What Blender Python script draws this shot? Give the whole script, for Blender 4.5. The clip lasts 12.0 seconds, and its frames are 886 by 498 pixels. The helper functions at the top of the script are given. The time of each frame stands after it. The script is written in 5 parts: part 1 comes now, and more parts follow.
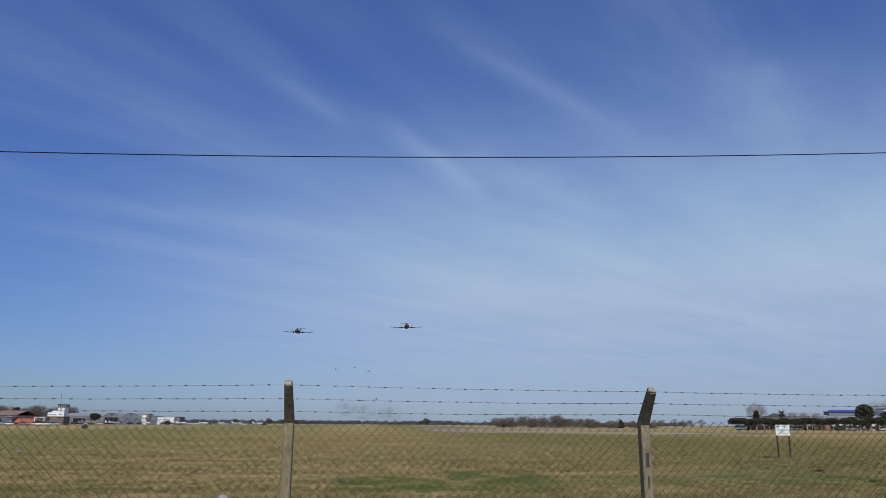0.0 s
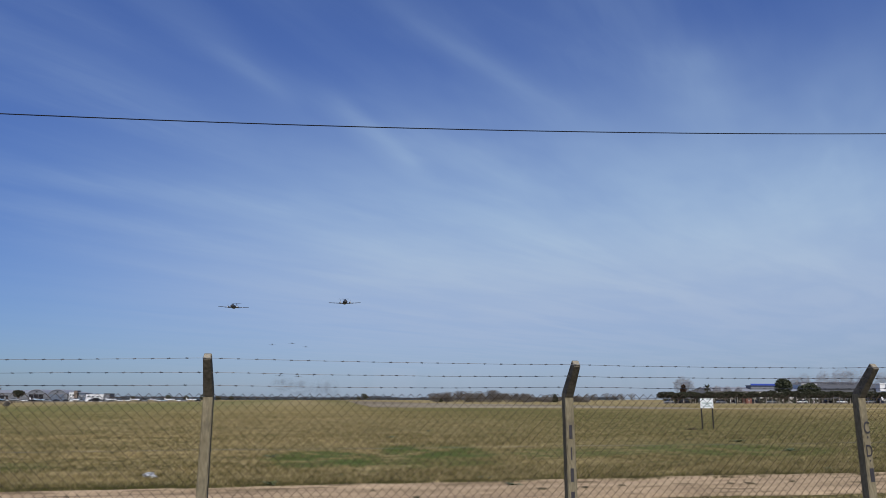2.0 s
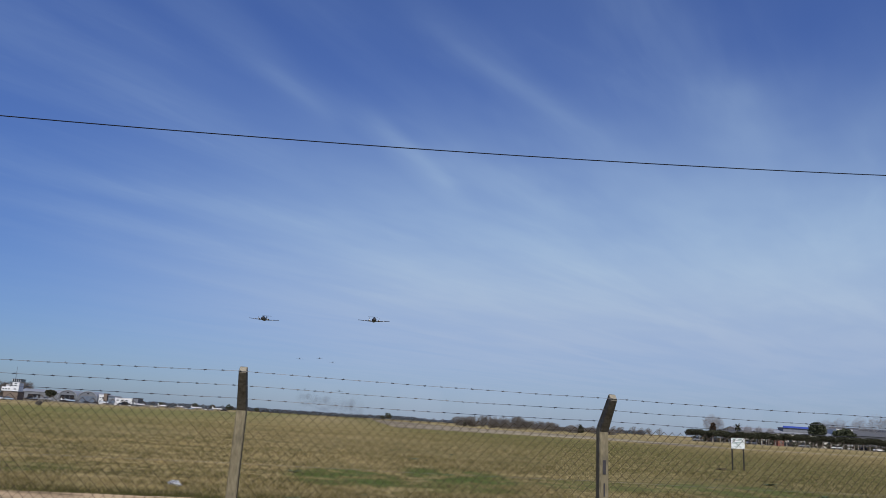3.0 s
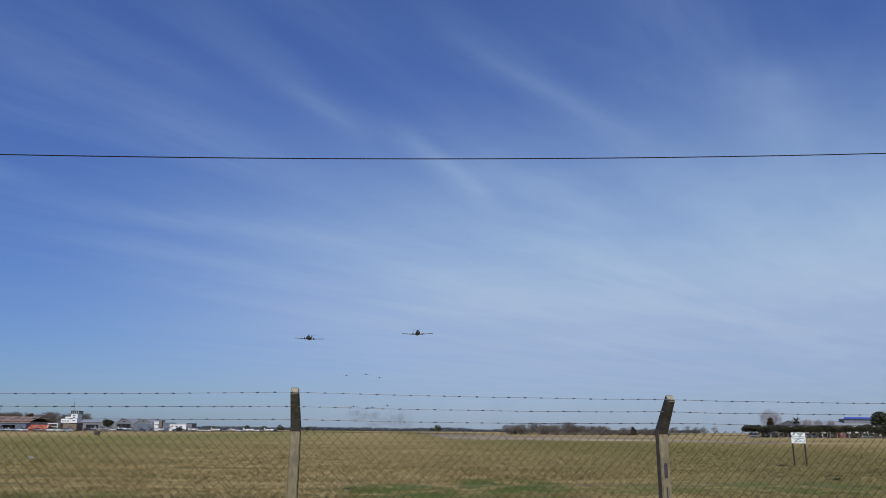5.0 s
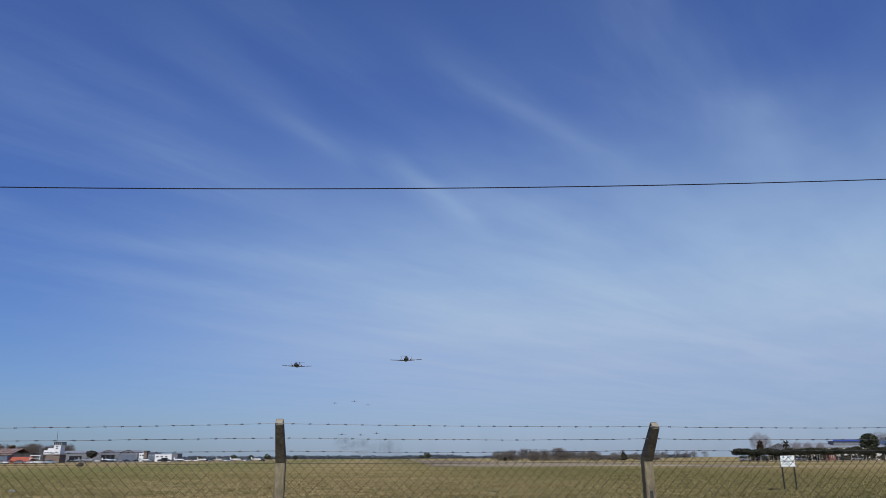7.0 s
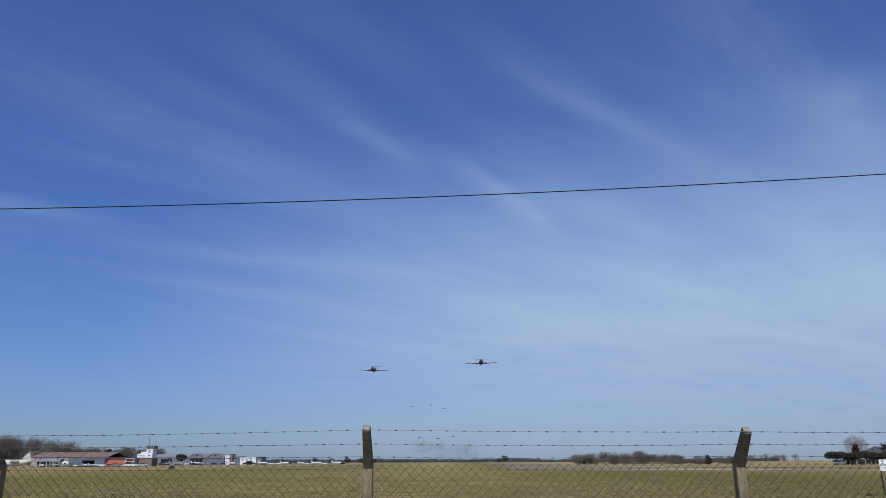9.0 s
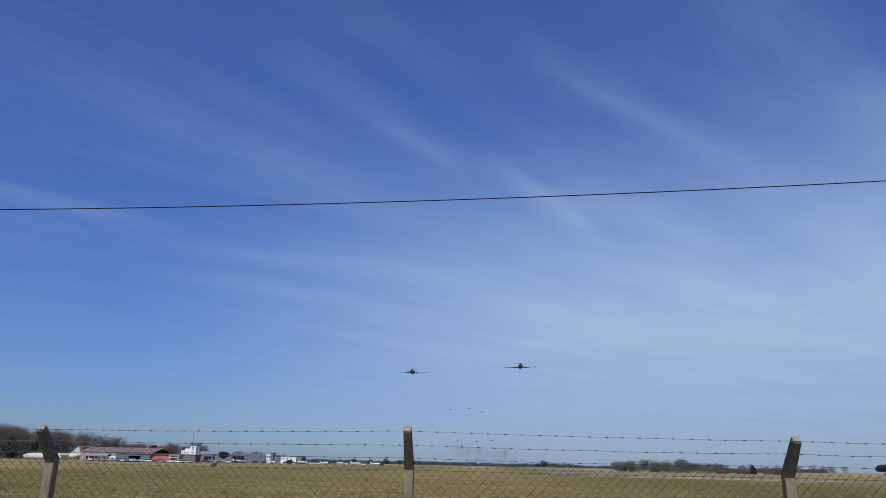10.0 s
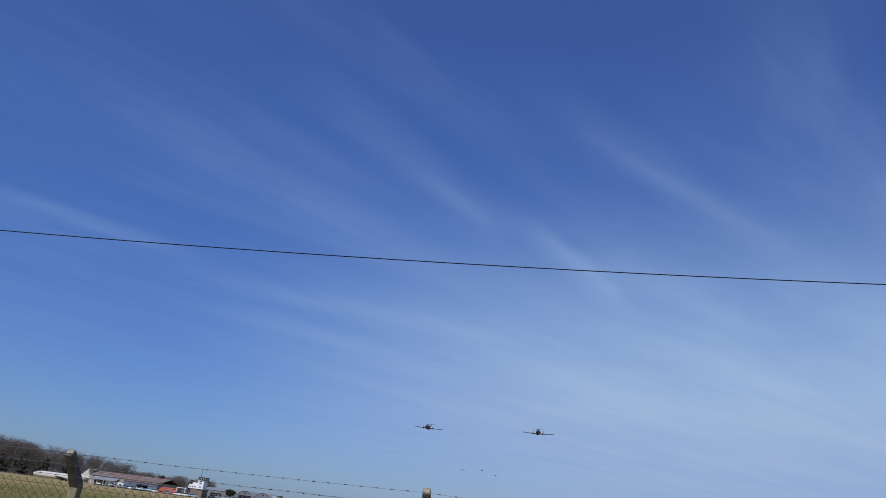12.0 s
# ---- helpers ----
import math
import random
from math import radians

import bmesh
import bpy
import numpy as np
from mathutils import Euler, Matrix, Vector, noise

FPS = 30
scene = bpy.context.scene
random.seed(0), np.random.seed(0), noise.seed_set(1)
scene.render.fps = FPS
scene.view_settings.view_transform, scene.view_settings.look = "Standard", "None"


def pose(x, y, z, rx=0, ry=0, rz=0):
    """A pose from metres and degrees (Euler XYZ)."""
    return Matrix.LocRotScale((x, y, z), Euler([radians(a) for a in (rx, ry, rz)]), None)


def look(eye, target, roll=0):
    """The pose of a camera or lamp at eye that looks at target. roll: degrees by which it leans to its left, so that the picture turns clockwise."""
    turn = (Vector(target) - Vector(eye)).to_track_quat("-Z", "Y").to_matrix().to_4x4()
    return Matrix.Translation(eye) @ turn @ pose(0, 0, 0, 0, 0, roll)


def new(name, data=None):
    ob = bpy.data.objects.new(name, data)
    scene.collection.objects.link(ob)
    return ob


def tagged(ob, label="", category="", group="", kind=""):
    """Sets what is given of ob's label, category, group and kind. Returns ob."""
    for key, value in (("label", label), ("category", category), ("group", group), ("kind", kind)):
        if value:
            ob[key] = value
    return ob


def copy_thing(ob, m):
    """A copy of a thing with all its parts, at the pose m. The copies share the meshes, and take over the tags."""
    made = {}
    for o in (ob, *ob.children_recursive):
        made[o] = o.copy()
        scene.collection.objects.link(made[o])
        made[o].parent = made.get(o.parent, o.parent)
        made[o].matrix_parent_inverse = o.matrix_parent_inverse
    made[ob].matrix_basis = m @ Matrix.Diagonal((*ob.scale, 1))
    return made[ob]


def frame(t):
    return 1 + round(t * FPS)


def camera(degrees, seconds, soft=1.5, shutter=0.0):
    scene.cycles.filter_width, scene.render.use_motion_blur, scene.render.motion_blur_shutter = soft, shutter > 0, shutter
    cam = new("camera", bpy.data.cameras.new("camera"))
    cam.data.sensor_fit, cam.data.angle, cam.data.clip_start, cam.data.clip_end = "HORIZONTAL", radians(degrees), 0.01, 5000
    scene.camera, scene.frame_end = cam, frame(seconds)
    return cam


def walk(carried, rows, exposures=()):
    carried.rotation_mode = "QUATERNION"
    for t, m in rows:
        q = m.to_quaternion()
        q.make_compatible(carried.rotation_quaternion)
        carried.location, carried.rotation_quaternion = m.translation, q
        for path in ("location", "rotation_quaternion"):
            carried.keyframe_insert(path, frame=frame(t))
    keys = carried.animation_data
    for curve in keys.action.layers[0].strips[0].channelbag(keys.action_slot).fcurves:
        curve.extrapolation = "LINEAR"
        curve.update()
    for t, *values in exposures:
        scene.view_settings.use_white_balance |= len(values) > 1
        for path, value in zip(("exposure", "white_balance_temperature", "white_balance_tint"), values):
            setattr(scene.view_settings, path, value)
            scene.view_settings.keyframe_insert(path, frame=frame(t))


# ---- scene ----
cam = camera(62.3, 12.0, soft=0.8)
# seconds, x, y, z, yaw, pitch, roll
ROWS = [
    (0, -0.010, -0.092, 1.717, -5.59, 13.42, 0.36),
    (0.3, 0.025, -0.021, 1.715, -7.96, 13.94, -0.32),
    (0.5, 0.048, 0.027, 1.714, -9.58, 13.10, 0.37),
    (0.8, 0.041, 0.035, 1.709, -10.62, 12.63, 0.44),
    (1, 0.037, 0.041, 1.706, -11.44, 11.90, -0.04),
    (1.3, 0.036, 0.029, 1.706, -11.23, 11.75, -0.07),
    (1.5, 0.036, 0.021, 1.706, -9.79, 11.24, -0.01),
    (1.8, 0.071, -0.003, 1.705, -9.99, 11.75, -0.66),
    (2, 0.094, -0.019, 1.704, -10.42, 11.58, 0.04),
    (2.2, 0.079, -0.007, 1.710, -10.22, 12.75, 0.49),
    (2.5, 0.057, 0.010, 1.718, -9.59, 13.89, -0.25),
    (2.8, 0.043, 0.015, 1.720, -8.57, 13.74, 2.20),
    (3, 0.034, 0.019, 1.722, -7.83, 13.24, 3.40),
    (3.2, 0.020, 0.032, 1.723, -8.40, 13.02, 3.03),
    (3.5, -0.001, 0.051, 1.725, -8.75, 13.69, 0.98),
    (3.7, -0.019, 0.075, 1.723, -7.97, 13.53, 0.41),
    (5.3, 0.015, 0.059, 1.734, -4.57, 14.27, 0.55),
    (5.5, 0.019, 0.033, 1.736, -6.63, 15.01, 1.29),
    (5.8, 0.027, 0.022, 1.739, -9.02, 15.29, 1.13),
    (6, 0.032, 0.014, 1.741, -8.30, 15.66, 1.37),
    (6.2, 0.033, 0.010, 1.742, -10.48, 15.71, 1.07),
    (6.5, 0.035, 0.004, 1.744, -8.40, 16.26, 0.80),
    (6.8, 0.033, 0.014, 1.748, -7.09, 15.91, 0.17),
    (7, 0.031, 0.021, 1.750, -5.68, 15.90, -0.25),
    (7.2, 0.017, 0.020, 1.754, -5.33, 15.97, 0.18),
    (7.5, -0.003, 0.018, 1.759, -3.73, 16.34, -0.38),
    (7.7, -0.017, -0.019, 1.765, -1.36, 16.52, 0.16),
    (9.3, -0.027, -0.010, 1.767, 0.74, 16.12, -0.11),
    (9.5, -0.029, 0.003, 1.762, 1.56, 16.12, 0.15),
    (9.8, -0.038, -0.004, 1.762, 2.72, 16.32, 0.61),
    (10, -0.044, -0.008, 1.762, 3.41, 16.37, 1.18),
    (10.2, -0.047, -0.014, 1.760, 3.56, 16.15, 1.09),
    (10.5, -0.052, -0.022, 1.756, 2.64, 16.04, 2.82),
    (10.8, -0.054, -0.026, 1.761, 2.23, 16.85, 2.70),
    (11, -0.056, -0.028, 1.765, 1.70, 17.47, 3.07),
    (11.5, -0.069, -0.063, 1.767, 3.05, 18.95, 4.36),
    (12, -0.104, -0.136, 1.784, 6.17, 20.50, 7.31),
]
walk(cam, [(t, pose(x, y, z, 90 + pitch, 0, yaw) @ pose(0, 0, 0, 0, 0, roll)) for t, x, y, z, yaw, pitch, roll in ROWS],
     exposures=[(0.0, 0.0, 6500, 10), (3.5, 0.0, 6450, 10), (7.0, 0.0, 6350, 10), (9.5, -0.02, 6200, 10), (12.0, -0.08, 6000, 10)])

# ---- light ----
SUN_EL, SUN_AZ = 47.0, 182.0  # degrees; azimuth clockwise from +y
world = bpy.data.worlds.new("sky")
scene.world = world
world.use_nodes = True
wn, wl = world.node_tree.nodes, world.node_tree.links
wn.clear()


def wmath(op, a, b=None, c=None, clamp=False):
    n = wn.new("ShaderNodeMath")
    n.operation, n.use_clamp = op, clamp
    for i, v in enumerate((a, b, c)):
        if v is None:
            continue
        if isinstance(v, (int, float)):
            n.inputs[i].default_value = v
        else:
            wl.new(v, n.inputs[i])
    return n.outputs[0]


def wrange(v, lo, hi, a=0.0, b=1.0):
    n = wn.new("ShaderNodeMapRange")
    n.interpolation_type = "SMOOTHSTEP"
    wl.new(v, n.inputs[0])
    for i, q in enumerate((lo, hi, a, b)):
        n.inputs[i + 1].default_value = q
    return n.outputs[0]


def wmix(fac, a, b):
    n = wn.new("ShaderNodeMix")
    n.data_type = "RGBA"
    for sock, v in ((n.inputs[0], fac), (n.inputs[6], a), (n.inputs[7], b)):
        if isinstance(v, tuple):
            sock.default_value = v
        else:
            wl.new(v, sock)
    return n.outputs[2]


def wnoise(vec, scale, detail, rough=0.5, dist=0.0):
    n = wn.new("ShaderNodeTexNoise")
    n.inputs["Scale"].default_value, n.inputs["Detail"].default_value = scale, detail
    n.inputs["Roughness"].default_value, n.inputs["Distortion"].default_value = rough, dist
    wl.new(vec, n.inputs["Vector"])
    return n.outputs["Fac"]


sky_tex = wn.new("ShaderNodeTexSky")
sky_tex.sky_type, sky_tex.sun_disc = "NISHITA", False
sky_tex.sun_elevation, sky_tex.sun_rotation = radians(SUN_EL), radians(SUN_AZ)
sky_tex.air_density, sky_tex.dust_density, sky_tex.ozone_density = 1.0, 0.6, 2.5
coord = wn.new("ShaderNodeTexCoord").outputs["Generated"]
xyz = wn.new("ShaderNodeSeparateXYZ")
wl.new(coord, xyz.inputs[0])
SX, SY, SZ = xyz.outputs
lift = wmath("MAXIMUM", SZ, 0.04)
# the cloud deck as a plane one unit overhead: PX to the right of +y, PY along it
PX, PY = wmath("DIVIDE", SX, lift), wmath("DIVIDE", SY, lift)


def deck(turn, su, sv, du=0.0, dv=0.0):
    """The deck's plane, turned so that the first axis runs that many degrees clockwise from +y, and stretched."""
    a = radians(turn)
    along = wmath("ADD", wmath("MULTIPLY", PX, math.sin(a)), wmath("MULTIPLY", PY, math.cos(a)))
    across = wmath("SUBTRACT", wmath("MULTIPLY", PX, math.cos(a)), wmath("MULTIPLY", PY, math.sin(a)))
    c = wn.new("ShaderNodeCombineXYZ")
    wl.new(wmath("MULTIPLY_ADD", along, su, du), c.inputs[0])
    wl.new(wmath("MULTIPLY_ADD", across, sv, dv), c.inputs[1])
    return c.outputs[0]


bend = wmath("SUBTRACT", wnoise(deck(38, 0.8, 1.6, 4.0, 1.0), 1.0, 3.0, 0.6), 0.5)
combed = wrange(wnoise(deck(36, 1.1, 4.0, 7.7, 2.2), 1.0, 4.0, 0.55, 0.9), 0.28, 0.74)
combed_fine = wrange(wnoise(deck(42, 2.6, 11.0, 1.7, 5.2), 1.0, 4.0, 0.55, 0.8), 0.30, 0.72)


def streak(x0, y0, x1, y1, half, power):
    """One long feathered cirrus streak on the deck, ragged by the combed fibres."""
    length = math.hypot(x1 - x0, y1 - y0)
    dx, dy = (x1 - x0) / length, (y1 - y0) / length
    along = wmath("ADD", wmath("MULTIPLY", PX, dx), wmath("MULTIPLY_ADD", PY, dy, -(x0 * dx + y0 * dy)))
    across = wmath("ADD", wmath("MULTIPLY", PX, dy), wmath("MULTIPLY_ADD", PY, -dx, -(x0 * dy - y0 * dx)))
    across = wmath("ABSOLUTE", wmath("MULTIPLY_ADD", bend, half * 1.6, across))
    body = wrange(across, 0.0, half, 1.0, 0.0)
    ends = wmath("MULTIPLY", wrange(along, -0.12 * length, 0.35 * length), wrange(along, 0.65 * length, 1.15 * length, 1.0, 0.0))
    return wmath("MULTIPLY", wmath("MULTIPLY", body, ends), wmath("MULTIPLY", wmath("MULTIPLY_ADD", combed, 0.34, 0.62), power))


STREAKS = (
    (-0.02, 1.53, 0.98, 2.44, 0.14, 0.34), (0.12, 1.68, 0.78, 2.26, 0.060, 0.24), (-0.56, 1.52, -0.02, 2.50, 0.16, 0.28), (-0.34, 2.00, -0.06, 2.46, 0.075, 0.18), (0.0, 2.22, 0.56, 3.36, 0.13, 0.55), (0.06, 2.32, 0.46, 3.10, 0.065, 0.30),
    (-1.18, 1.66, -0.40, 2.80, 0.22, 0.28), (-0.86, 1.55, -0.50, 2.25, 0.13, 0.10), (0.82, 1.66, 1.55, 2.45, 0.20, 0.30),
    (-2.20, 2.45, -1.45, 3.00, 0.20, 0.45), (-1.65, 3.20, 0.40, 4.20, 0.36, 0.45), (-1.90, 3.70, -0.20, 5.50, 0.50, 0.55),
    (0.42, 1.28, 0.95, 1.75, 0.20, 0.20), (0.30, 2.55, 1.30, 3.50, 0.26, 0.35), (0.30, 1.35, 1.30, 2.30, 0.50, 0.22))
drawn = None
for row in STREAKS:
    one = streak(*row)
    drawn = one if drawn is None else wmath("ADD", drawn, one)
wisps = wmath("MULTIPLY", wrange(wnoise(deck(40, 0.6, 2.0, 3.1, 0.7), 1.0, 4.0, 0.55, 0.6), 0.42, 0.76), wmath("MULTIPLY_ADD", combed_fine, 0.5, 0.5))
cirrus = wmath("MULTIPLY", wrange(SZ, 0.10, 0.30, 0.25, 1.0), wmath("ADD", wmath("MULTIPLY", drawn, wmath("MULTIPLY_ADD", combed_fine, 0.14, 0.91)), wmath("MULTIPLY_ADD", wisps, 0.24, 0.085)))
toward = wmath("ADD", wmath("MULTIPLY", SX, 0.80), wmath("MULTIPLY", SY, 0.60))
mottle = wmath("MULTIPLY_ADD", wrange(wnoise(deck(48, 0.35, 1.3, 2.0, 9.0), 1.0, 4.0, 0.55, 0.5), 0.30, 0.70), 0.22, 0.85)
veil = wmath("MULTIPLY", mottle, wmath("MULTIPLY", wmath("MULTIPLY", wrange(toward, 0.14, 0.80), wrange(SZ, 0.0, 0.20, 0.38, 1.0)), wrange(wmath("MULTIPLY_ADD", bend, 0.10, SZ), 0.12, 0.50, 1.0, 0.0)))
low = wrange(SZ, 0.0, 0.34, 1.0, 0.0)
cover = wmath("ADD", wmath("MULTIPLY", cirrus, 0.34), wmath("ADD", wmath("MULTIPLY", veil, 0.92), wmath("MULTIPLY_ADD", low, 0.06, 0.03)), clamp=True)
CLOUD_COLOUR = wmix(wrange(SZ, 0.0, 0.30), (4.75, 5.50, 7.10, 1), (4.10, 5.66, 7.70, 1))
tint = wn.new("ShaderNodeMix")
tint.data_type, tint.blend_type = "RGBA", "MULTIPLY"
tint.inputs[0].default_value = 1.0
wl.new(sky_tex.outputs[0], tint.inputs[6])
wl.new(wmix(wrange(SZ, 0.0, 0.55), (0.41, 0.56, 0.89, 1), (0.43, 0.63, 1.21, 1)), tint.inputs[7])
back = wn.new("ShaderNodeBackground")
back.inputs[1].default_value = 0.09
wl.new(wmix(cover, tint.outputs[2], CLOUD_COLOUR), back.inputs[0])
wl.new(back.outputs[0], wn.new("ShaderNodeOutputWorld").inputs[0])

sun = new("sun", bpy.data.lights.new("sun", "SUN"))
sun.data.energy, sun.data.angle, sun.data.color = 4.0, radians(0.6), (1.0, 0.95, 0.86)
az, el = radians(SUN_AZ), radians(SUN_EL)
sun_way = Vector((math.sin(az) * math.cos(el), math.cos(az) * math.cos(el), math.sin(el)))
sun.matrix_world = look(sun_way * 50, (0, 0, 0))

# ---- materials ----


def mat(name, a, b, scale=4.0, fine=40.0, rough=0.8, metal=0.0, bump=0.2, world_space=False, spots=None, island=0.0, stretch=(1, 1, 1)):
    """Two colours mixed by noise at two scales, with fine relief."""
    m = bpy.data.materials.new(name)
    m.use_nodes = True
    nt = m.node_tree
    bs = nt.nodes["Principled BSDF"]
    if world_space:
        co = nt.nodes.new("ShaderNodeNewGeometry").outputs["Position"]
    else:
        co = nt.nodes.new("ShaderNodeTexCoord").outputs["Object"]
    mp = nt.nodes.new("ShaderNodeMapping")
    mp.inputs["Scale"].default_value = stretch
    nt.links.new(co, mp.inputs[0])

    def tex(s, d):
        n = nt.nodes.new("ShaderNodeTexNoise")
        n.inputs["Scale"].default_value, n.inputs["Detail"].default_value = s, d
        nt.links.new(mp.outputs[0], n.inputs["Vector"])
        return n.outputs["Fac"]

    n1, n2 = tex(scale, 4), tex(fine, 3)
    mixf = nt.nodes.new("ShaderNodeMath")
    mixf.operation = "MULTIPLY_ADD"
    nt.links.new(n2, mixf.inputs[0])
    mixf.inputs[1].default_value = 0.45
    half = nt.nodes.new("ShaderNodeMath")
    half.operation = "MULTIPLY"
    nt.links.new(n1, half.inputs[0])
    half.inputs[1].default_value = 0.65
    nt.links.new(half.outputs[0], mixf.inputs[2])
    ramp = nt.nodes.new("ShaderNodeMapRange")
    ramp.inputs[1].default_value, ramp.inputs[2].default_value = 0.38, 0.72
    nt.links.new(mixf.outputs[0], ramp.inputs[0])
    fac = ramp.outputs[0]
    if island:
        r = nt.nodes.new("ShaderNodeNewGeometry").outputs["Random Per Island"]
        q = nt.nodes.new("ShaderNodeMix")
        q.inputs[0].default_value = island
        nt.links.new(fac, q.inputs[2])
        nt.links.new(r, q.inputs[3])
        fac = q.outputs[0]
    mx = nt.nodes.new("ShaderNodeMix")
    mx.data_type = "RGBA"
    nt.links.new(fac, mx.inputs[0])
    mx.inputs[6].default_value, mx.inputs[7].default_value = (*a, 1), (*b, 1)
    col = mx.outputs[2]
    if spots:
        colour, s, lo, hi = spots
        sp = nt.nodes.new("ShaderNodeMapRange")
        sp.inputs[1].default_value, sp.inputs[2].default_value = lo, hi
        nt.links.new(tex(s, 3), sp.inputs[0])
        m2 = nt.nodes.new("ShaderNodeMix")
        m2.data_type = "RGBA"
        nt.links.new(sp.outputs[0], m2.inputs[0])
        nt.links.new(col, m2.inputs[6])
        m2.inputs[7].default_value = (*colour, 1)
        col = m2.outputs[2]
    nt.links.new(col, bs.inputs["Base Color"])
    bs.inputs["Roughness"].default_value, bs.inputs["Metallic"].default_value = rough, metal
    if rough >= 0.85:
        bs.inputs["Specular IOR Level"].default_value = 0.05
    if bump:
        bp = nt.nodes.new("ShaderNodeBump")
        bp.inputs["Strength"].default_value = bump
        bp.inputs["Distance"].default_value = 0.02
        nt.links.new(n2, bp.inputs["Height"])
        nt.links.new(bp.outputs[0], bs.inputs["Normal"])
    return m


def field_material(name, rand=False):
    """Dry winter turf: straw, olive and green patches, with faint mowing bands along x."""
    m = bpy.data.materials.new(name)
    m.use_nodes = True
    nt = m.node_tree
    ln = nt.links.new
    bs = nt.nodes["Principled BSDF"]
    geo = nt.nodes.new("ShaderNodeNewGeometry")

    def tex(s, d, stretch=(1, 1, 1), rough=0.55):
        mp = nt.nodes.new("ShaderNodeMapping")
        mp.inputs["Scale"].default_value = stretch
        ln(geo.outputs["Position"], mp.inputs[0])
        n = nt.nodes.new("ShaderNodeTexNoise")
        n.inputs["Scale"].default_value, n.inputs["Detail"].default_value = s, d
        n.inputs["Roughness"].default_value = rough
        ln(mp.outputs[0], n.inputs["Vector"])
        return n.outputs["Fac"]

    def rng(v, lo, hi):
        n = nt.nodes.new("ShaderNodeMapRange")
        n.interpolation_type = "SMOOTHSTEP"
        ln(v, n.inputs[0])
        n.inputs[1].default_value, n.inputs[2].default_value = lo, hi
        return n.outputs[0]

    def mixc(f, a, b):
        n = nt.nodes.new("ShaderNodeMix")
        n.data_type = "RGBA"
        for sock, val in ((n.inputs[0], f), (n.inputs[6], a), (n.inputs[7], b)):
            if isinstance(val, (tuple, float)):
                sock.default_value = val
            else:
                ln(val, sock)
        return n.outputs[2]

    bands = rng(tex(1.0, 4, (0.035, 0.22, 1)), 0.36, 0.66)
    clumps = rng(tex(1.0, 5, (0.55, 0.40, 0.5), 0.7), 0.38, 0.62)
    fine = rng(tex(1.0, 4, (5.0, 3.0, 4.0), 0.7), 0.40, 0.60)
    greens = rng(tex(1.0, 4, (0.16, 0.42, 1), 0.6), 0.56, 0.70)
    tufts = rng(tex(1.0, 5, (1.7, 1.1, 1.5), 0.72), 0.42, 0.60)
    col = mixc(clumps, (0.255, 0.183, 0.062, 1), (0.660, 0.470, 0.205, 1))
    n = nt.nodes.new("ShaderNodeMath")
    n.operation = "MULTIPLY"
    ln(bands, n.inputs[0])
    n.inputs[1].default_value = 0.75
    col = mixc(n.outputs[0], col, (0.210, 0.170, 0.054, 1))
    mid = rng(tex(1.0, 4, (0.022, 0.085, 1), 0.6), 0.42, 0.60)
    n = nt.nodes.new("ShaderNodeMath")
    n.operation = "MULTIPLY"
    ln(mid, n.inputs[0])
    n.inputs[1].default_value = 0.6
    col = mixc(n.outputs[0], col, (0.165, 0.137, 0.043, 1))
    big = rng(tex(1.0, 3, (0.005, 0.030, 1)), 0.44, 0.58)
    n = nt.nodes.new("ShaderNodeMath")
    n.operation = "MULTIPLY"
    ln(big, n.inputs[0])
    n.inputs[1].default_value = 0.6
    col = mixc(n.outputs[0], col, (0.44, 0.345, 0.165, 1))
    n = nt.nodes.new("ShaderNodeMath")
    n.operation = "MULTIPLY"
    ln(tufts, n.inputs[0])
    n.inputs[1].default_value = 0.66
    col = mixc(n.outputs[0], col, (0.084, 0.071, 0.022, 1))
    n = nt.nodes.new("ShaderNodeMath")
    n.operation = "MULTIPLY"
    ln(greens, n.inputs[0])
    n.inputs[1].default_value = 0.40
    col = mixc(n.outputs[0], col, (0.085, 0.115, 0.022, 1))
    # the lush strip beyond the track
    sep = nt.nodes.new("ShaderNodeSeparateXYZ")
    ln(geo.outputs["Position"], sep.inputs[0])

    def bell(sock, centre, half):
        a = nt.nodes.new("ShaderNodeMath")
        a.operation = "SUBTRACT"
        ln(sock, a.inputs[0])
        a.inputs[1].default_value = centre
        b = nt.nodes.new("ShaderNodeMath")
        b.operation = "ABSOLUTE"
        ln(a.outputs[0], b.inputs[0])
        c = nt.nodes.new("ShaderNodeMapRange")
        c.interpolation_type = "SMOOTHSTEP"
        ln(b.outputs[0], c.inputs[0])
        for i, q in enumerate((0.0, half, 1.0, 0.0)):
            c.inputs[i + 1].default_value = q
        return c.outputs[0]

    def times(a, b, k=1.0):
        q = nt.nodes.new("ShaderNodeMath")
        q.operation = "MULTIPLY"
        ln(a, q.inputs[0])
        if isinstance(b, float):
            q.inputs[1].default_value = b
        else:
            ln(b, q.inputs[1])
        return q.outputs[0]

    dashes = rng(tex(1.0, 4, (0.11, 0.46, 1), 0.65), 0.46, 0.57)
    col = mixc(times(dashes, 0.55), col, (0.100, 0.084, 0.028, 1))
    wisps = rng(tex(1.0, 4, (0.30, 0.72, 1), 0.6), 0.52, 0.61)
    col = mixc(times(wisps, 0.60), col, (0.62, 0.475, 0.23, 1))
    # beyond: mown strips, olive then pale straw towards the paving
    strips = rng(tex(1.0, 4, (0.006, 0.085, 1), 0.65), 0.43, 0.57)
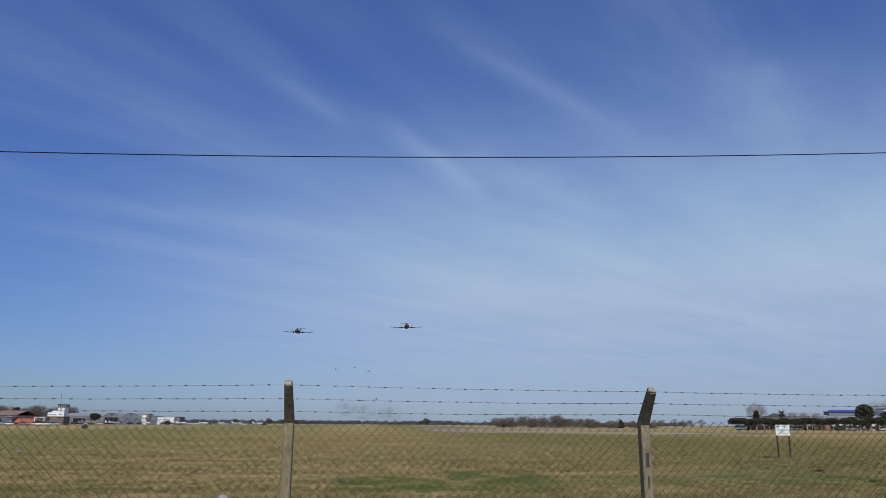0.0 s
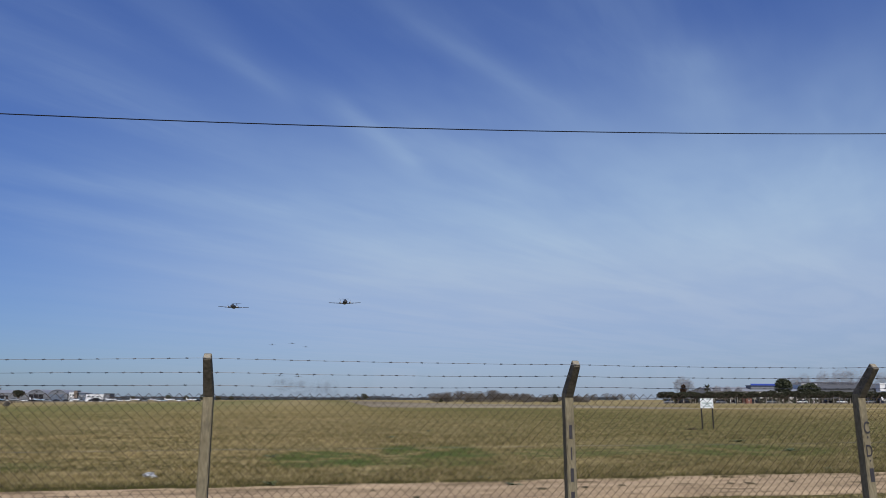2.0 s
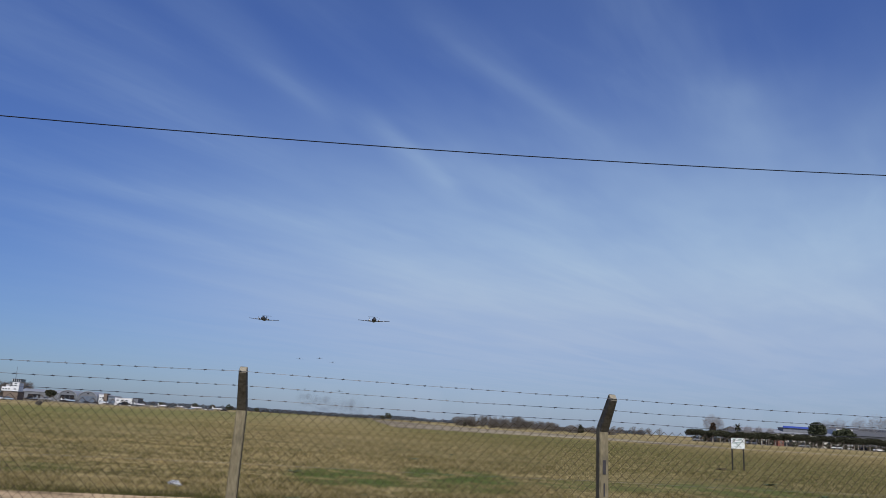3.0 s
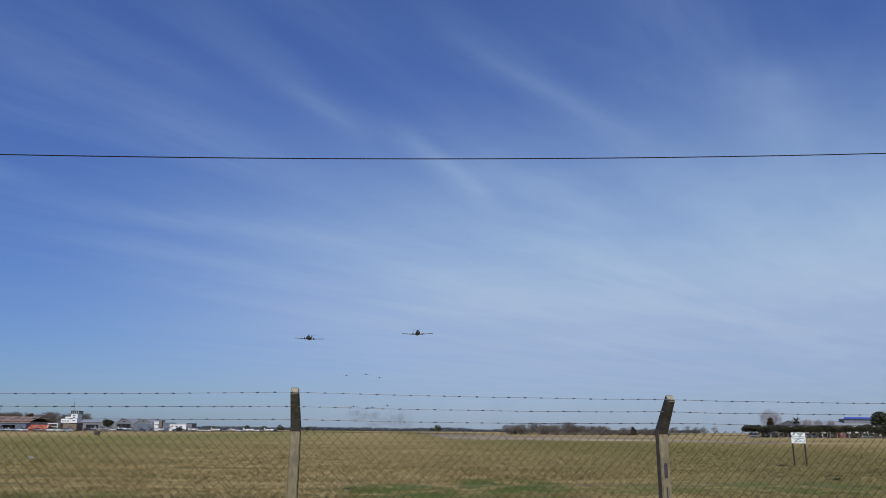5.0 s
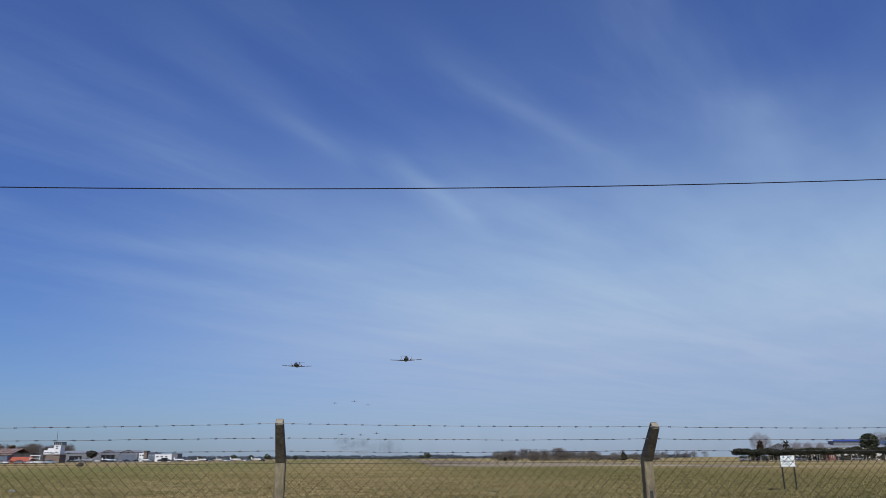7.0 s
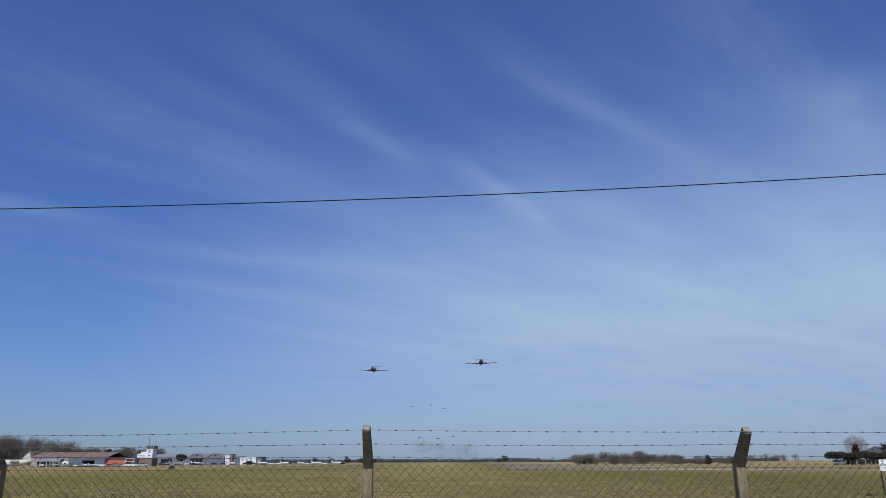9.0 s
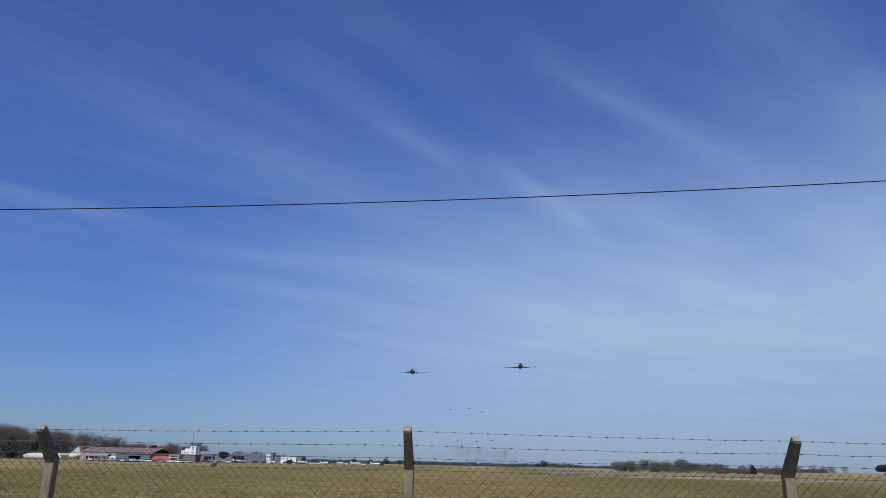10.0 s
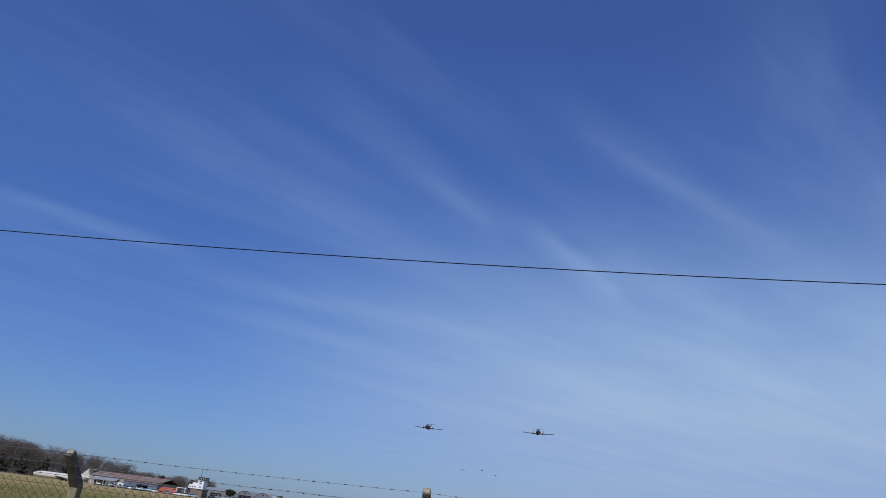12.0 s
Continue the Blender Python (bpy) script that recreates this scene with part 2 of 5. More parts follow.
    beyond = mixc(strips, (0.470, 0.350, 0.148, 1), (0.190, 0.158, 0.052, 1))
    col = mixc(times(rng(sep.outputs[1], 42.0, 120.0), 0.72), col, beyond)
    col = mixc(times(rng(sep.outputs[1], 170.0, 240.0), 0.38), col, mixc(strips, (0.48, 0.385, 0.225, 1), (0.36, 0.290, 0.145, 1)))
    col = mixc(times(fine, 0.60), col, (0.070, 0.058, 0.020, 1))
    grain = rng(tex(1.0, 3, (17.0, 8.0, 12.0), 0.7), 0.42, 0.58)
    col = mixc(times(grain, 0.30), col, (0.085, 0.070, 0.028, 1))
    flecks = rng(tex(1.0, 3, (13.0, 6.0, 9.0), 0.7), 0.56, 0.66)
    col = mixc(times(flecks, 0.55), col, (0.70, 0.565, 0.32, 1))
    pale = rng(tex(1.0, 4, (3.6, 2.2, 3.0), 0.7), 0.50, 0.66)
    col = mixc(times(pale, 0.42), col, (0.58, 0.46, 0.24, 1))
    # right field: greener turf, plus lens vignetting put into the colour as darkening
    green_vignette = times(bell(sep.outputs[0], 30.0, 38.0), 0.72)
    col = mixc(green_vignette, col, (0.118, 0.116, 0.037, 1))
    # left field: greener turf
    green_vignette = times(bell(sep.outputs[0], -44.0, 48.0), 0.62)
    col = mixc(green_vignette, col, (0.120, 0.138, 0.040, 1))
    if rand:
        pick = geo.outputs["Random Per Island"]
        col = mixc(times(rng(pick, 0.64, 0.80), 0.58), col, (0.64, 0.52, 0.27, 1))
        dark = nt.nodes.new("ShaderNodeMapRange")
        ln(pick, dark.inputs[0])
        for i, q in enumerate((0.16, 0.36, 0.54, 0.0)):
            dark.inputs[i + 1].default_value = q
        col = mixc(dark.outputs[0], col, (0.048, 0.050, 0.016, 1))
    ragged = rng(tex(1.0, 5, (0.75, 0.55, 1), 0.7), 0.36, 0.56)
    for cx, cy, hx, hy, power in ((0.6, 22.4, 2.6, 4.6, 0.85), (4.4, 24.8, 2.8, 5.4, 0.85), (3.2, 20.4, 3.4, 2.4, 0.45), (14.6, 23.8, 5.6, 4.4, 0.62), (8.6, 23.4, 3.4, 3.0, 0.45), (-8.0, 20.8, 3.0, 2.2, 0.35)):
        spot = rng(times(bell(sep.outputs[0], cx, hx), bell(sep.outputs[1], cy, hy)), 0.12, 0.50)
        col = mixc(times(times(spot, ragged), power), col, (0.078, 0.122, 0.032, 1))
    ln(col, bs.inputs["Base Color"])
    bs.inputs["Roughness"].default_value = 0.9
    bs.inputs["Specular IOR Level"].default_value = 0.02
    bp = nt.nodes.new("ShaderNodeBump")
    bp.inputs["Strength"].default_value, bp.inputs["Distance"].default_value = 1.0, 0.12
    ln(tex(5.0, 5, (1, 1, 1), 0.7), bp.inputs["Height"])
    ln(bp.outputs[0], bs.inputs["Normal"])
    return m


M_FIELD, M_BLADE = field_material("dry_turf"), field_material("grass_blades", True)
M_TRACK = mat("pale_clay", (0.19, 0.136, 0.078), (0.52, 0.385, 0.235), 0.9, 14.0, 0.95, bump=0.8, world_space=True, spots=((0.17, 0.125, 0.070), 1.9, 0.58, 0.68), stretch=(0.40, 1.5, 1))
M_RUNWAY = mat("runway_asphalt", (0.075, 0.058, 0.038), (0.22, 0.180, 0.128), 0.035, 0.35, 0.9, bump=0.1, world_space=True, spots=((0.36, 0.305, 0.200), 0.045, 0.51, 0.60), stretch=(0.25, 2.0, 1))
M_CONCRETE = mat("weathered_concrete", (0.155, 0.131, 0.082), (0.285, 0.243, 0.160), 3.0, 60.0, 0.9, bump=0.5, spots=((0.10, 0.09, 0.065), 9.0, 0.58, 0.72), stretch=(1, 1, 0.35))
# arm concrete: some moss, and the underside's shade as a darker base colour
M_CONCRETE_ARM = mat("shaded_mossy_concrete", (0.100, 0.088, 0.068), (0.210, 0.186, 0.145), 4.0, 45.0, 0.92, bump=0.2, spots=((0.075, 0.066, 0.045), 11.0, 0.54, 0.7))
M_SHED_WALL = mat("weathered_beige_render", (0.20, 0.17, 0.135), (0.37, 0.325, 0.27), 0.5, 5.0, 0.9, bump=0.2, spots=((0.12, 0.10, 0.085), 0.8, 0.56, 0.70))
M_JET = mat("dull_cream_paint", (0.42, 0.395, 0.345), (0.58, 0.55, 0.49), 0.5, 5.0, 0.6, bump=0.05, spots=((0.26, 0.235, 0.20), 0.8, 0.58, 0.72))
M_PAINT = mat("black_spray_paint", (0.02, 0.018, 0.02), (0.045, 0.04, 0.045), 20.0, 80.0, 0.7, bump=0.0)
M_WIRE = mat("rusty_wire", (0.024, 0.015, 0.009), (0.062, 0.039, 0.023), 6.0, 60.0, 0.8, 0.2, bump=0.0)
M_BARB = mat("dull_galvanised_wire", (0.050, 0.050, 0.054), (0.118, 0.118, 0.126), 6.0, 60.0, 0.55, 0.6, bump=0.0)
M_PALE_WIRE = mat("bright_galvanised_wire", (0.17, 0.17, 0.16), (0.28, 0.28, 0.26), 6.0, 60.0, 0.5, 0.2, bump=0.0)
M_CABLE = mat("black_cable_sheath", (0.010, 0.010, 0.012), (0.020, 0.020, 0.022), 3.0, 50.0, 0.9, bump=0.0)
M_POLE = mat("old_pole_timber", (0.10, 0.075, 0.05), (0.20, 0.16, 0.11), 3.0, 30.0, 0.9, stretch=(1, 1, 0.2))
M_WHITE = mat("white_paint", (0.60, 0.60, 0.59), (0.78, 0.78, 0.77), 0.6, 6.0, 0.55, bump=0.05, spots=((0.45, 0.42, 0.38), 0.9, 0.62, 0.8))
M_SIGN = mat("white_enamel", (0.70, 0.72, 0.70), (0.80, 0.81, 0.80), 2.0, 20.0, 0.4, bump=0.0)
M_SIGN_INK = mat("faded_green_ink", (0.10, 0.20, 0.17), (0.18, 0.28, 0.24), 8.0, 40.0, 0.5, bump=0.0)
M_STEEL_DARK = mat("dark_steel", (0.025, 0.024, 0.024), (0.06, 0.055, 0.05), 5.0, 40.0, 0.6, 0.3, bump=0.1)
M_LEG = mat("dark_brown_steel", (0.010, 0.009, 0.008), (0.022, 0.018, 0.015), 5.0, 40.0, 0.8, 0.0, bump=0.1)
M_RUST_ROOF = mat("rusted_roof_sheet", (0.13, 0.078, 0.058), (0.32, 0.245, 0.21), 0.5, 4.0, 0.8, bump=0.2, spots=((0.17, 0.082, 0.055), 0.7, 0.5, 0.62))
M_ZINC = mat("grey_zinc_sheet", (0.20, 0.21, 0.225), (0.32, 0.33, 0.345), 0.4, 5.0, 0.6, 0.2, bump=0.1)
M_GREY_WALL = mat("grey_render", (0.125, 0.132, 0.145), (0.195, 0.203, 0.217), 0.5, 6.0, 0.85, bump=0.1)
# blue-grey paint, darkened to include the overhang's shade on the hangar front
M_BLUE_GREY = mat("blue_grey_sheet", (0.075, 0.098, 0.135), (0.13, 0.158, 0.200), 0.4, 5.0, 0.7, bump=0.1)
M_BLUE = mat("blue_fascia", (0.03, 0.06, 0.30), (0.05, 0.09, 0.38), 0.8, 6.0, 0.5, bump=0.0)
# near-black: interior shade as a colour; serves as black car paint too
M_DARK = mat("dark_interior", (0.012, 0.012, 0.014), (0.03, 0.03, 0.034), 1.0, 8.0, 0.9, bump=0.0)
M_STAIR = mat("brown_grey_render", (0.15, 0.115, 0.09), (0.22, 0.175, 0.14), 0.8, 8.0, 0.9, bump=0.1)
M_RED_ROOF = mat("orange_red_tiles", (0.27, 0.065, 0.034), (0.38, 0.10, 0.052), 0.6, 5.0, 0.8, bump=0.1)
M_BRICK = mat("red_brick_wall", (0.20, 0.085, 0.06), (0.30, 0.14, 0.10), 0.8, 8.0, 0.9, bump=0.1)
M_GLASS = mat("dark_window_glass", (0.02, 0.028, 0.035), (0.04, 0.05, 0.06), 1.0, 9.0, 0.12, bump=0.0)
M_BARK = mat("grey_bark", (0.13, 0.105, 0.085), (0.24, 0.20, 0.165), 1.2, 10.0, 0.95, bump=0.2)
M_TRUNK = mat("pale_pine_bark", (0.24, 0.205, 0.17), (0.40, 0.36, 0.31), 1.2, 10.0, 0.95, bump=0.2)
M_TWIG = mat("bare_twigs", (0.126, 0.104, 0.086), (0.215, 0.182, 0.152), 0.12, 2.0, 0.95, bump=0.0, island=0.15)
M_SCRUB = mat("brown_winter_scrub", (0.185, 0.168, 0.146), (0.295, 0.270, 0.235), 0.25, 3.0, 0.95, bump=0.0, island=0.25)
M_PINE = mat("dark_pine_needles", (0.038, 0.041, 0.026), (0.074, 0.073, 0.047), 0.5, 5.0, 0.85, bump=0.0, island=0.5)
M_LEAF = mat("evergreen_leaves", (0.026, 0.034, 0.016), (0.062, 0.068, 0.030), 0.5, 5.0, 0.8, bump=0.0, island=0.5)
M_RUSSET = mat("russet_leaves", (0.055, 0.035, 0.022), (0.11, 0.07, 0.045), 0.5, 5.0, 0.85, bump=0.0, island=0.5)
# twigs paled to grey: aerial haze is mixed into this colour
M_TWIG_HAZY = mat("hazy_bare_twigs", (0.33, 0.32, 0.32), (0.47, 0.46, 0.46), 0.3, 6.0, 0.95, bump=0.0, island=0.25)
M_ROOF_DARK = mat("dark_grey_roof_sheet", (0.062, 0.064, 0.068), (0.105, 0.107, 0.112), 0.3, 4.0, 0.8, bump=0.1)
# blue-grey holds the distance haze, painted into the base colour
M_HAZY_WOOD = mat("hazy_far_woodland", (0.125, 0.145, 0.170), (0.185, 0.208, 0.235), 0.03, 0.5, 0.95, bump=0.0, island=0.5)


def thin_twigs(m):
    """Fine twigs and leaves let about half of the light through."""
    nt = m.node_tree
    bs = nt.nodes["Principled BSDF"]
    out = [n for n in nt.nodes if n.type == "OUTPUT_MATERIAL"][0]
    tr, mx = nt.nodes.new("ShaderNodeBsdfTranslucent"), nt.nodes.new("ShaderNodeMixShader")
    nt.links.new(bs.inputs["Base Color"].links[0].from_socket, tr.inputs[0])
    mx.inputs[0].default_value = 0.45
    nt.links.new(bs.outputs[0], mx.inputs[1])
    nt.links.new(tr.outputs[0], mx.inputs[2])
    nt.links.new(mx.outputs[0], out.inputs[0])


for twiggy in (M_TWIG, M_SCRUB, M_TWIG_HAZY, M_HAZY_WOOD):
    thin_twigs(twiggy)
M_OLIVE = mat("dark_camouflage_paint", (0.018, 0.018, 0.018), (0.042, 0.038, 0.032), 0.35, 6.0, 0.6, bump=0.0)
# matt white that paints in the bright spots at the nacelle fronts
M_PROP = mat("bright_spot_white", (0.70, 0.70, 0.69), (0.82, 0.82, 0.81), 2.0, 20.0, 0.5, 0.0, bump=0.0)
M_TYRE = mat("black_rubber", (0.015, 0.015, 0.015), (0.03, 0.03, 0.03), 4.0, 30.0, 0.8, bump=0.0)
M_CAR_GREY = mat("grey_car_paint", (0.16, 0.17, 0.18), (0.22, 0.23, 0.24), 1.0, 9.0, 0.3, bump=0.0)
M_CAR_BLUE = mat("pale_blue_paint", (0.25, 0.34, 0.42), (0.33, 0.41, 0.48), 1.0, 9.0, 0.35, bump=0.0)
M_BAG = mat("crumpled_white_plastic", (0.26, 0.27, 0.28), (0.46, 0.47, 0.48), 6.0, 40.0, 0.4, bump=0.2)
M_LICHEN = mat("pale_cement_cap", (0.22, 0.195, 0.145), (0.36, 0.32, 0.245), 8.0, 60.0, 0.9, bump=0.4)

# ---- mesh helpers ----


def part(name, bm, material, parent=None, label="", smooth=False):
    me = bpy.data.meshes.new(name)
    bm.to_mesh(me)
    bm.free()
    me.materials.append(material)
    if smooth:
        me.polygons.foreach_set("use_smooth", [True] * len(me.polygons))
    ob = new(name, me)
    ob.parent = parent
    return tagged(ob, label)


def shared(name, me, parent, m):
    ob = new(name, me)
    ob.parent = parent
    ob.matrix_basis = m
    return ob


def thing(name, place, label, category, group="", turn=0.0, kind=""):
    ob = new(name)
    ob.matrix_basis = pose(*place, 0, 0, turn)
    return tagged(ob, label, category, group, kind)


def box(bm, x0, x1, y0, y1, z0, z1, bevel=0.0):
    made = bmesh.ops.create_cube(bm, size=1.0)
    for w in made["verts"]:
        w.co = Vector(((x0 + x1) / 2 + w.co.x * (x1 - x0), (y0 + y1) / 2 + w.co.y * (y1 - y0), (z0 + z1) / 2 + w.co.z * (z1 - z0)))
    if bevel:
        edges = list({e for w in made["verts"] for e in w.link_edges})
        bmesh.ops.bevel(bm, geom=edges, offset=bevel, segments=1, affect="EDGES")
    return bm


def boxed(*size, bevel=0.0):
    return box(bmesh.new(), *size, bevel=bevel)


def prism(bm, a, b, ra, rb, n=6):
    """A tapered bar of n sides from a to b, closed at both ends."""
    a, b = Vector(a), Vector(b)
    axis = (b - a).normalized()
    side = axis.cross(Vector((0, 0, 1)) if abs(axis.z) < 0.95 else Vector((1, 0, 0))).normalized()
    up = axis.cross(side)
    ring = []
    for c, r in ((a, ra), (b, rb)):
        ring.append([bm.verts.new(c + r * (math.cos(k * math.tau / n) * side + math.sin(k * math.tau / n) * up)) for k in range(n)])
    for k in range(n):
        bm.faces.new((ring[0][k], ring[0][(k + 1) % n], ring[1][(k + 1) % n], ring[1][k]))
    bm.faces.new(ring[0][::-1])
    bm.faces.new(ring[1])
    return bm


def loft(rings, n=12):
    """A body along y from rows of (y, z, half width, half height)."""
    bm = bmesh.new()
    made = []
    for y, z, w, h in rings:
        made.append([bm.verts.new((w * math.cos(k * math.tau / n), y, z + h * math.sin(k * math.tau / n))) for k in range(n)])
    for a, b in zip(made, made[1:]):
        for k in range(n):
            bm.faces.new((a[k], a[(k + 1) % n], b[(k + 1) % n], b[k]))
    bm.faces.new(made[0][::-1])
    bm.faces.new(made[-1])
    bmesh.ops.recalc_face_normals(bm, faces=bm.faces)
    return bm


def blade_wing(root, tip, chord_root, chord_tip, thick):
    """A tapered wing of real thickness between two points of its leading edge; the chord runs along +y."""
    bm = bmesh.new()
    made = []
    root, tip = Vector(root), Vector(tip)
    upright = abs(tip.z - root.z) > abs(tip.x - root.x)
    for p, c in ((root, chord_root), (tip, chord_tip)):
        t = thick * c / chord_root
        ring = []
        for f, h in ((0.0, 0.0), (0.25, 0.5), (0.7, 0.3), (1.0, 0.0), (0.7, -0.25), (0.25, -0.4)):
            off = Vector((h * t, f * c, 0)) if upright else Vector((0, f * c, h * t))
            ring.append(bm.verts.new(p + off))
        made.append(ring)
    for k in range(6):
        bm.faces.new((made[0][k], made[0][(k + 1) % 6], made[1][(k + 1) % 6], made[1][k]))
    bm.faces.new(made[0][::-1])
    bm.faces.new(made[1])
    bmesh.ops.recalc_face_normals(bm, faces=bm.faces)
    return bm


def raw_mesh(name, verts, faces, material):
    me = bpy.data.meshes.new(name)
    me.from_pydata(verts, [], faces)
    me.materials.append(material)
    return me


# ---- ground, track, runway ----


def graded(limit):
    out, s, q = [0.0], 0.8, 0.0
    while q < limit:
        q += s
        out.append(q)
        s *= 1.10
    return [-w for w in out[:0:-1]] + out


def ground_height(x, y):
    r = math.hypot(x, y)
    if r > 260 or 10.5 < y < 18.0 or y < 7.0:
        return 0.0
    fade = min(1.0, (y - 18.0) / 6.0) if y >= 18 else 0.0
    return fade * 0.05 * noise.noise(Vector((x * 0.11, y * 0.11, 3.0))) * min(1.0, 260 / (r + 1) - 1)


gs = graded(4300)
gverts = [(x, y + 20, ground_height(x, y + 20)) for y in gs for x in gs]
ng = len(gs)
gfaces = [(j * ng + i, j * ng + i + 1, (j + 1) * ng + i + 1, (j + 1) * ng + i) for j in range(ng - 1) for i in range(ng - 1)]
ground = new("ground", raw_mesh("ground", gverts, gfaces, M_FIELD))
tagged(ground, "flat airfield of dry straw-coloured winter grass", "ground", kind="structure")


def track_edges(x):
    wob = 0.22 * noise.noise(Vector((x * 0.35, 1.0, 0))) + 0.10 * noise.noise(Vector((x * 1.4, 4.0, 0)))
    wob2 = 0.25 * noise.noise(Vector((x * 0.3, 9.0, 0))) + 0.12 * noise.noise(Vector((x * 1.3, 14.0, 0)))
    return 12.75 - 0.03 * x + wob, 15.45 + 0.035 * x + wob2


tv, tf = [], []
tx = [-60 + 0.4 * i for i in range(301)]
for x in tx:
    near, far = track_edges(max(-25, min(25, x)))
    for k in range(13):
        f = k / 12
        rut = -0.035 * (math.exp(-((f - 0.27) / 0.09) ** 2) + math.exp(-((f - 0.73) / 0.09) ** 2))
        edge = 0.0 if k in (0, 12) else 1.0
        tv.append((x, near + f * (far - near), 0.006 + edge * (0.045 + rut + 0.012 * noise.noise(Vector((x * 0.9, f * 5, 2))))))
for i in range(300):
    for k in range(12):
        a = i * 13 + k
        tf.append((a, a + 13, a + 14, a + 1))
track = new("dirt_track", raw_mesh("dirt_track", tv, tf, M_TRACK))
tagged(track, "pale clay dirt track with two worn ruts", "track", kind="structure")


def slab(name, corners, z, material, label, category):
    bm = bmesh.new()
    low_ring = [bm.verts.new((x, y, z - 0.05)) for x, y in corners]
    top_ring = [bm.verts.new((x, y, z)) for x, y in corners]
    bm.faces.new(top_ring)
    for k in range(len(corners)):
        bm.faces.new((low_ring[k], low_ring[(k + 1) % len(corners)], top_ring[(k + 1) % len(corners)], top_ring[k]))
    bmesh.ops.recalc_face_normals(bm, faces=bm.faces)
    return tagged(part(name, bm, material), label, category, kind="structure")


slab("runway", [(35, 640), (14, 158), (30, 151), (55, 149), (58, 137), (62, 124), (74, 124), (118, 127), (118, 131), (74, 131), (81, 151), (77, 179), (78, 216), (56, 275), (49, 437), (46, 900), (38, 900)], 0.03, M_RUNWAY, "grey asphalt runway crossing the grass", "runway")
slab("apron", [(-420, 352), (-120, 392), (-60, 520), (-60, 560), (-420, 560)], 0.02, M_RUNWAY, "grey paved apron before the hangars", "apron")
slab("car_park_road", [(140, 274), (420, 274), (420, 300), (140, 300)], 0.02, M_RUNWAY, "paved strip under the pine row", "road")


# grass blades beyond the track, thinning with distance
def grass_patch(name, count, y0, y1, tall, seed, wide, label, material=None):
    rng = np.random.default_rng(seed)
    t = rng.random(count)
    y = y0 * (y1 / y0) ** t
    x = (rng.random(count) * 2 - 1) * (y * 0.92 + 2) + y * 0.06
    clump = np.array([noise.noise(Vector((a * 0.9, b * 0.5, 7.0))) + 0.5 * noise.noise(Vector((a * 2.6, b * 1.4, 3.0))) for a, b in zip(x, y)])
    keep = clump > rng.random(count) * 1.3 - 0.85
    x, y, clump = x[keep], y[keep], clump[keep]
    y = y + np.array([0.30 * noise.noise(Vector((q * 0.8, 4.0, 2.0))) + 0.12 * noise.noise(Vector((q * 3.1, 1.0, 2.0))) for q in x])
    n, blades = len(x), 4
    size = tall * np.clip(0.85 + 0.4 * np.clip(clump, -0.4, 0.8), 0.5, 1.3)
    turn = rng.random(n) * math.tau
    half = wide * 1.9 * (0.7 + 0.6 * rng.random(n)) * np.clip(y / 26, 0.8, 2.2)
    foot = np.stack([np.c_[x - half * np.cos(turn), y - half * np.sin(turn), np.full(n, -0.05)], np.c_[x + half * np.cos(turn), y + half * np.sin(turn), np.full(n, -0.05)]], 1)
    high = size[:, None] * (0.4 + 0.8 * rng.random((n, blades)))
    lean = high * (0.2 + 1.1 * rng.random((n, blades)))
    way = rng.random((n, blades)) * math.tau
    tips = np.stack([x[:, None] + lean * np.cos(way), y[:, None] + lean * np.sin(way), high], 2)
    verts = np.concatenate([foot, tips], 1).reshape(-1, 3)
    per = 2 + blades
    start = np.arange(n)[:, None, None] * per
    fans = np.array([[0, 1, 2 + k] for k in range(blades)])[None] + start
    me = bpy.data.meshes.new(name)
    k = n * blades
    me.vertices.add(len(verts))
    me.vertices.foreach_set("co", verts.ravel())
    me.loops.add(3 * k)
    me.loops.foreach_set("vertex_index", fans.ravel())
    me.polygons.add(k)
    me.polygons.foreach_set("loop_start", np.arange(0, 3 * k, 3))
    me.update()
    me.materials.append(material or M_BLADE)
    return tagged(new(name, me), label, "grass", kind="stuff")


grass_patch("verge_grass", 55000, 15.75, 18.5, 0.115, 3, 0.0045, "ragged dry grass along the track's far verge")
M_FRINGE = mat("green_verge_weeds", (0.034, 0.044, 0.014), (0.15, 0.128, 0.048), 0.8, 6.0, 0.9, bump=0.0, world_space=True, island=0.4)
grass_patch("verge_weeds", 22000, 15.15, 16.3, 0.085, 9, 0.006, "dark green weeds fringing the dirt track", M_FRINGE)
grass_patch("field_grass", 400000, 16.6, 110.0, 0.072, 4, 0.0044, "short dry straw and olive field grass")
grass_patch("roadside_grass", 36000, 7.0, 12.7, 0.06, 5, 0.0045, "dry grass between fence and dirt track")

# leafy green weeds standing singly in the turf
M_WEED = mat("dark_weed_leaves", (0.030, 0.060, 0.016), (0.085, 0.115, 0.035), 8.0, 40.0, 0.6, bump=0.1, island=0.5)


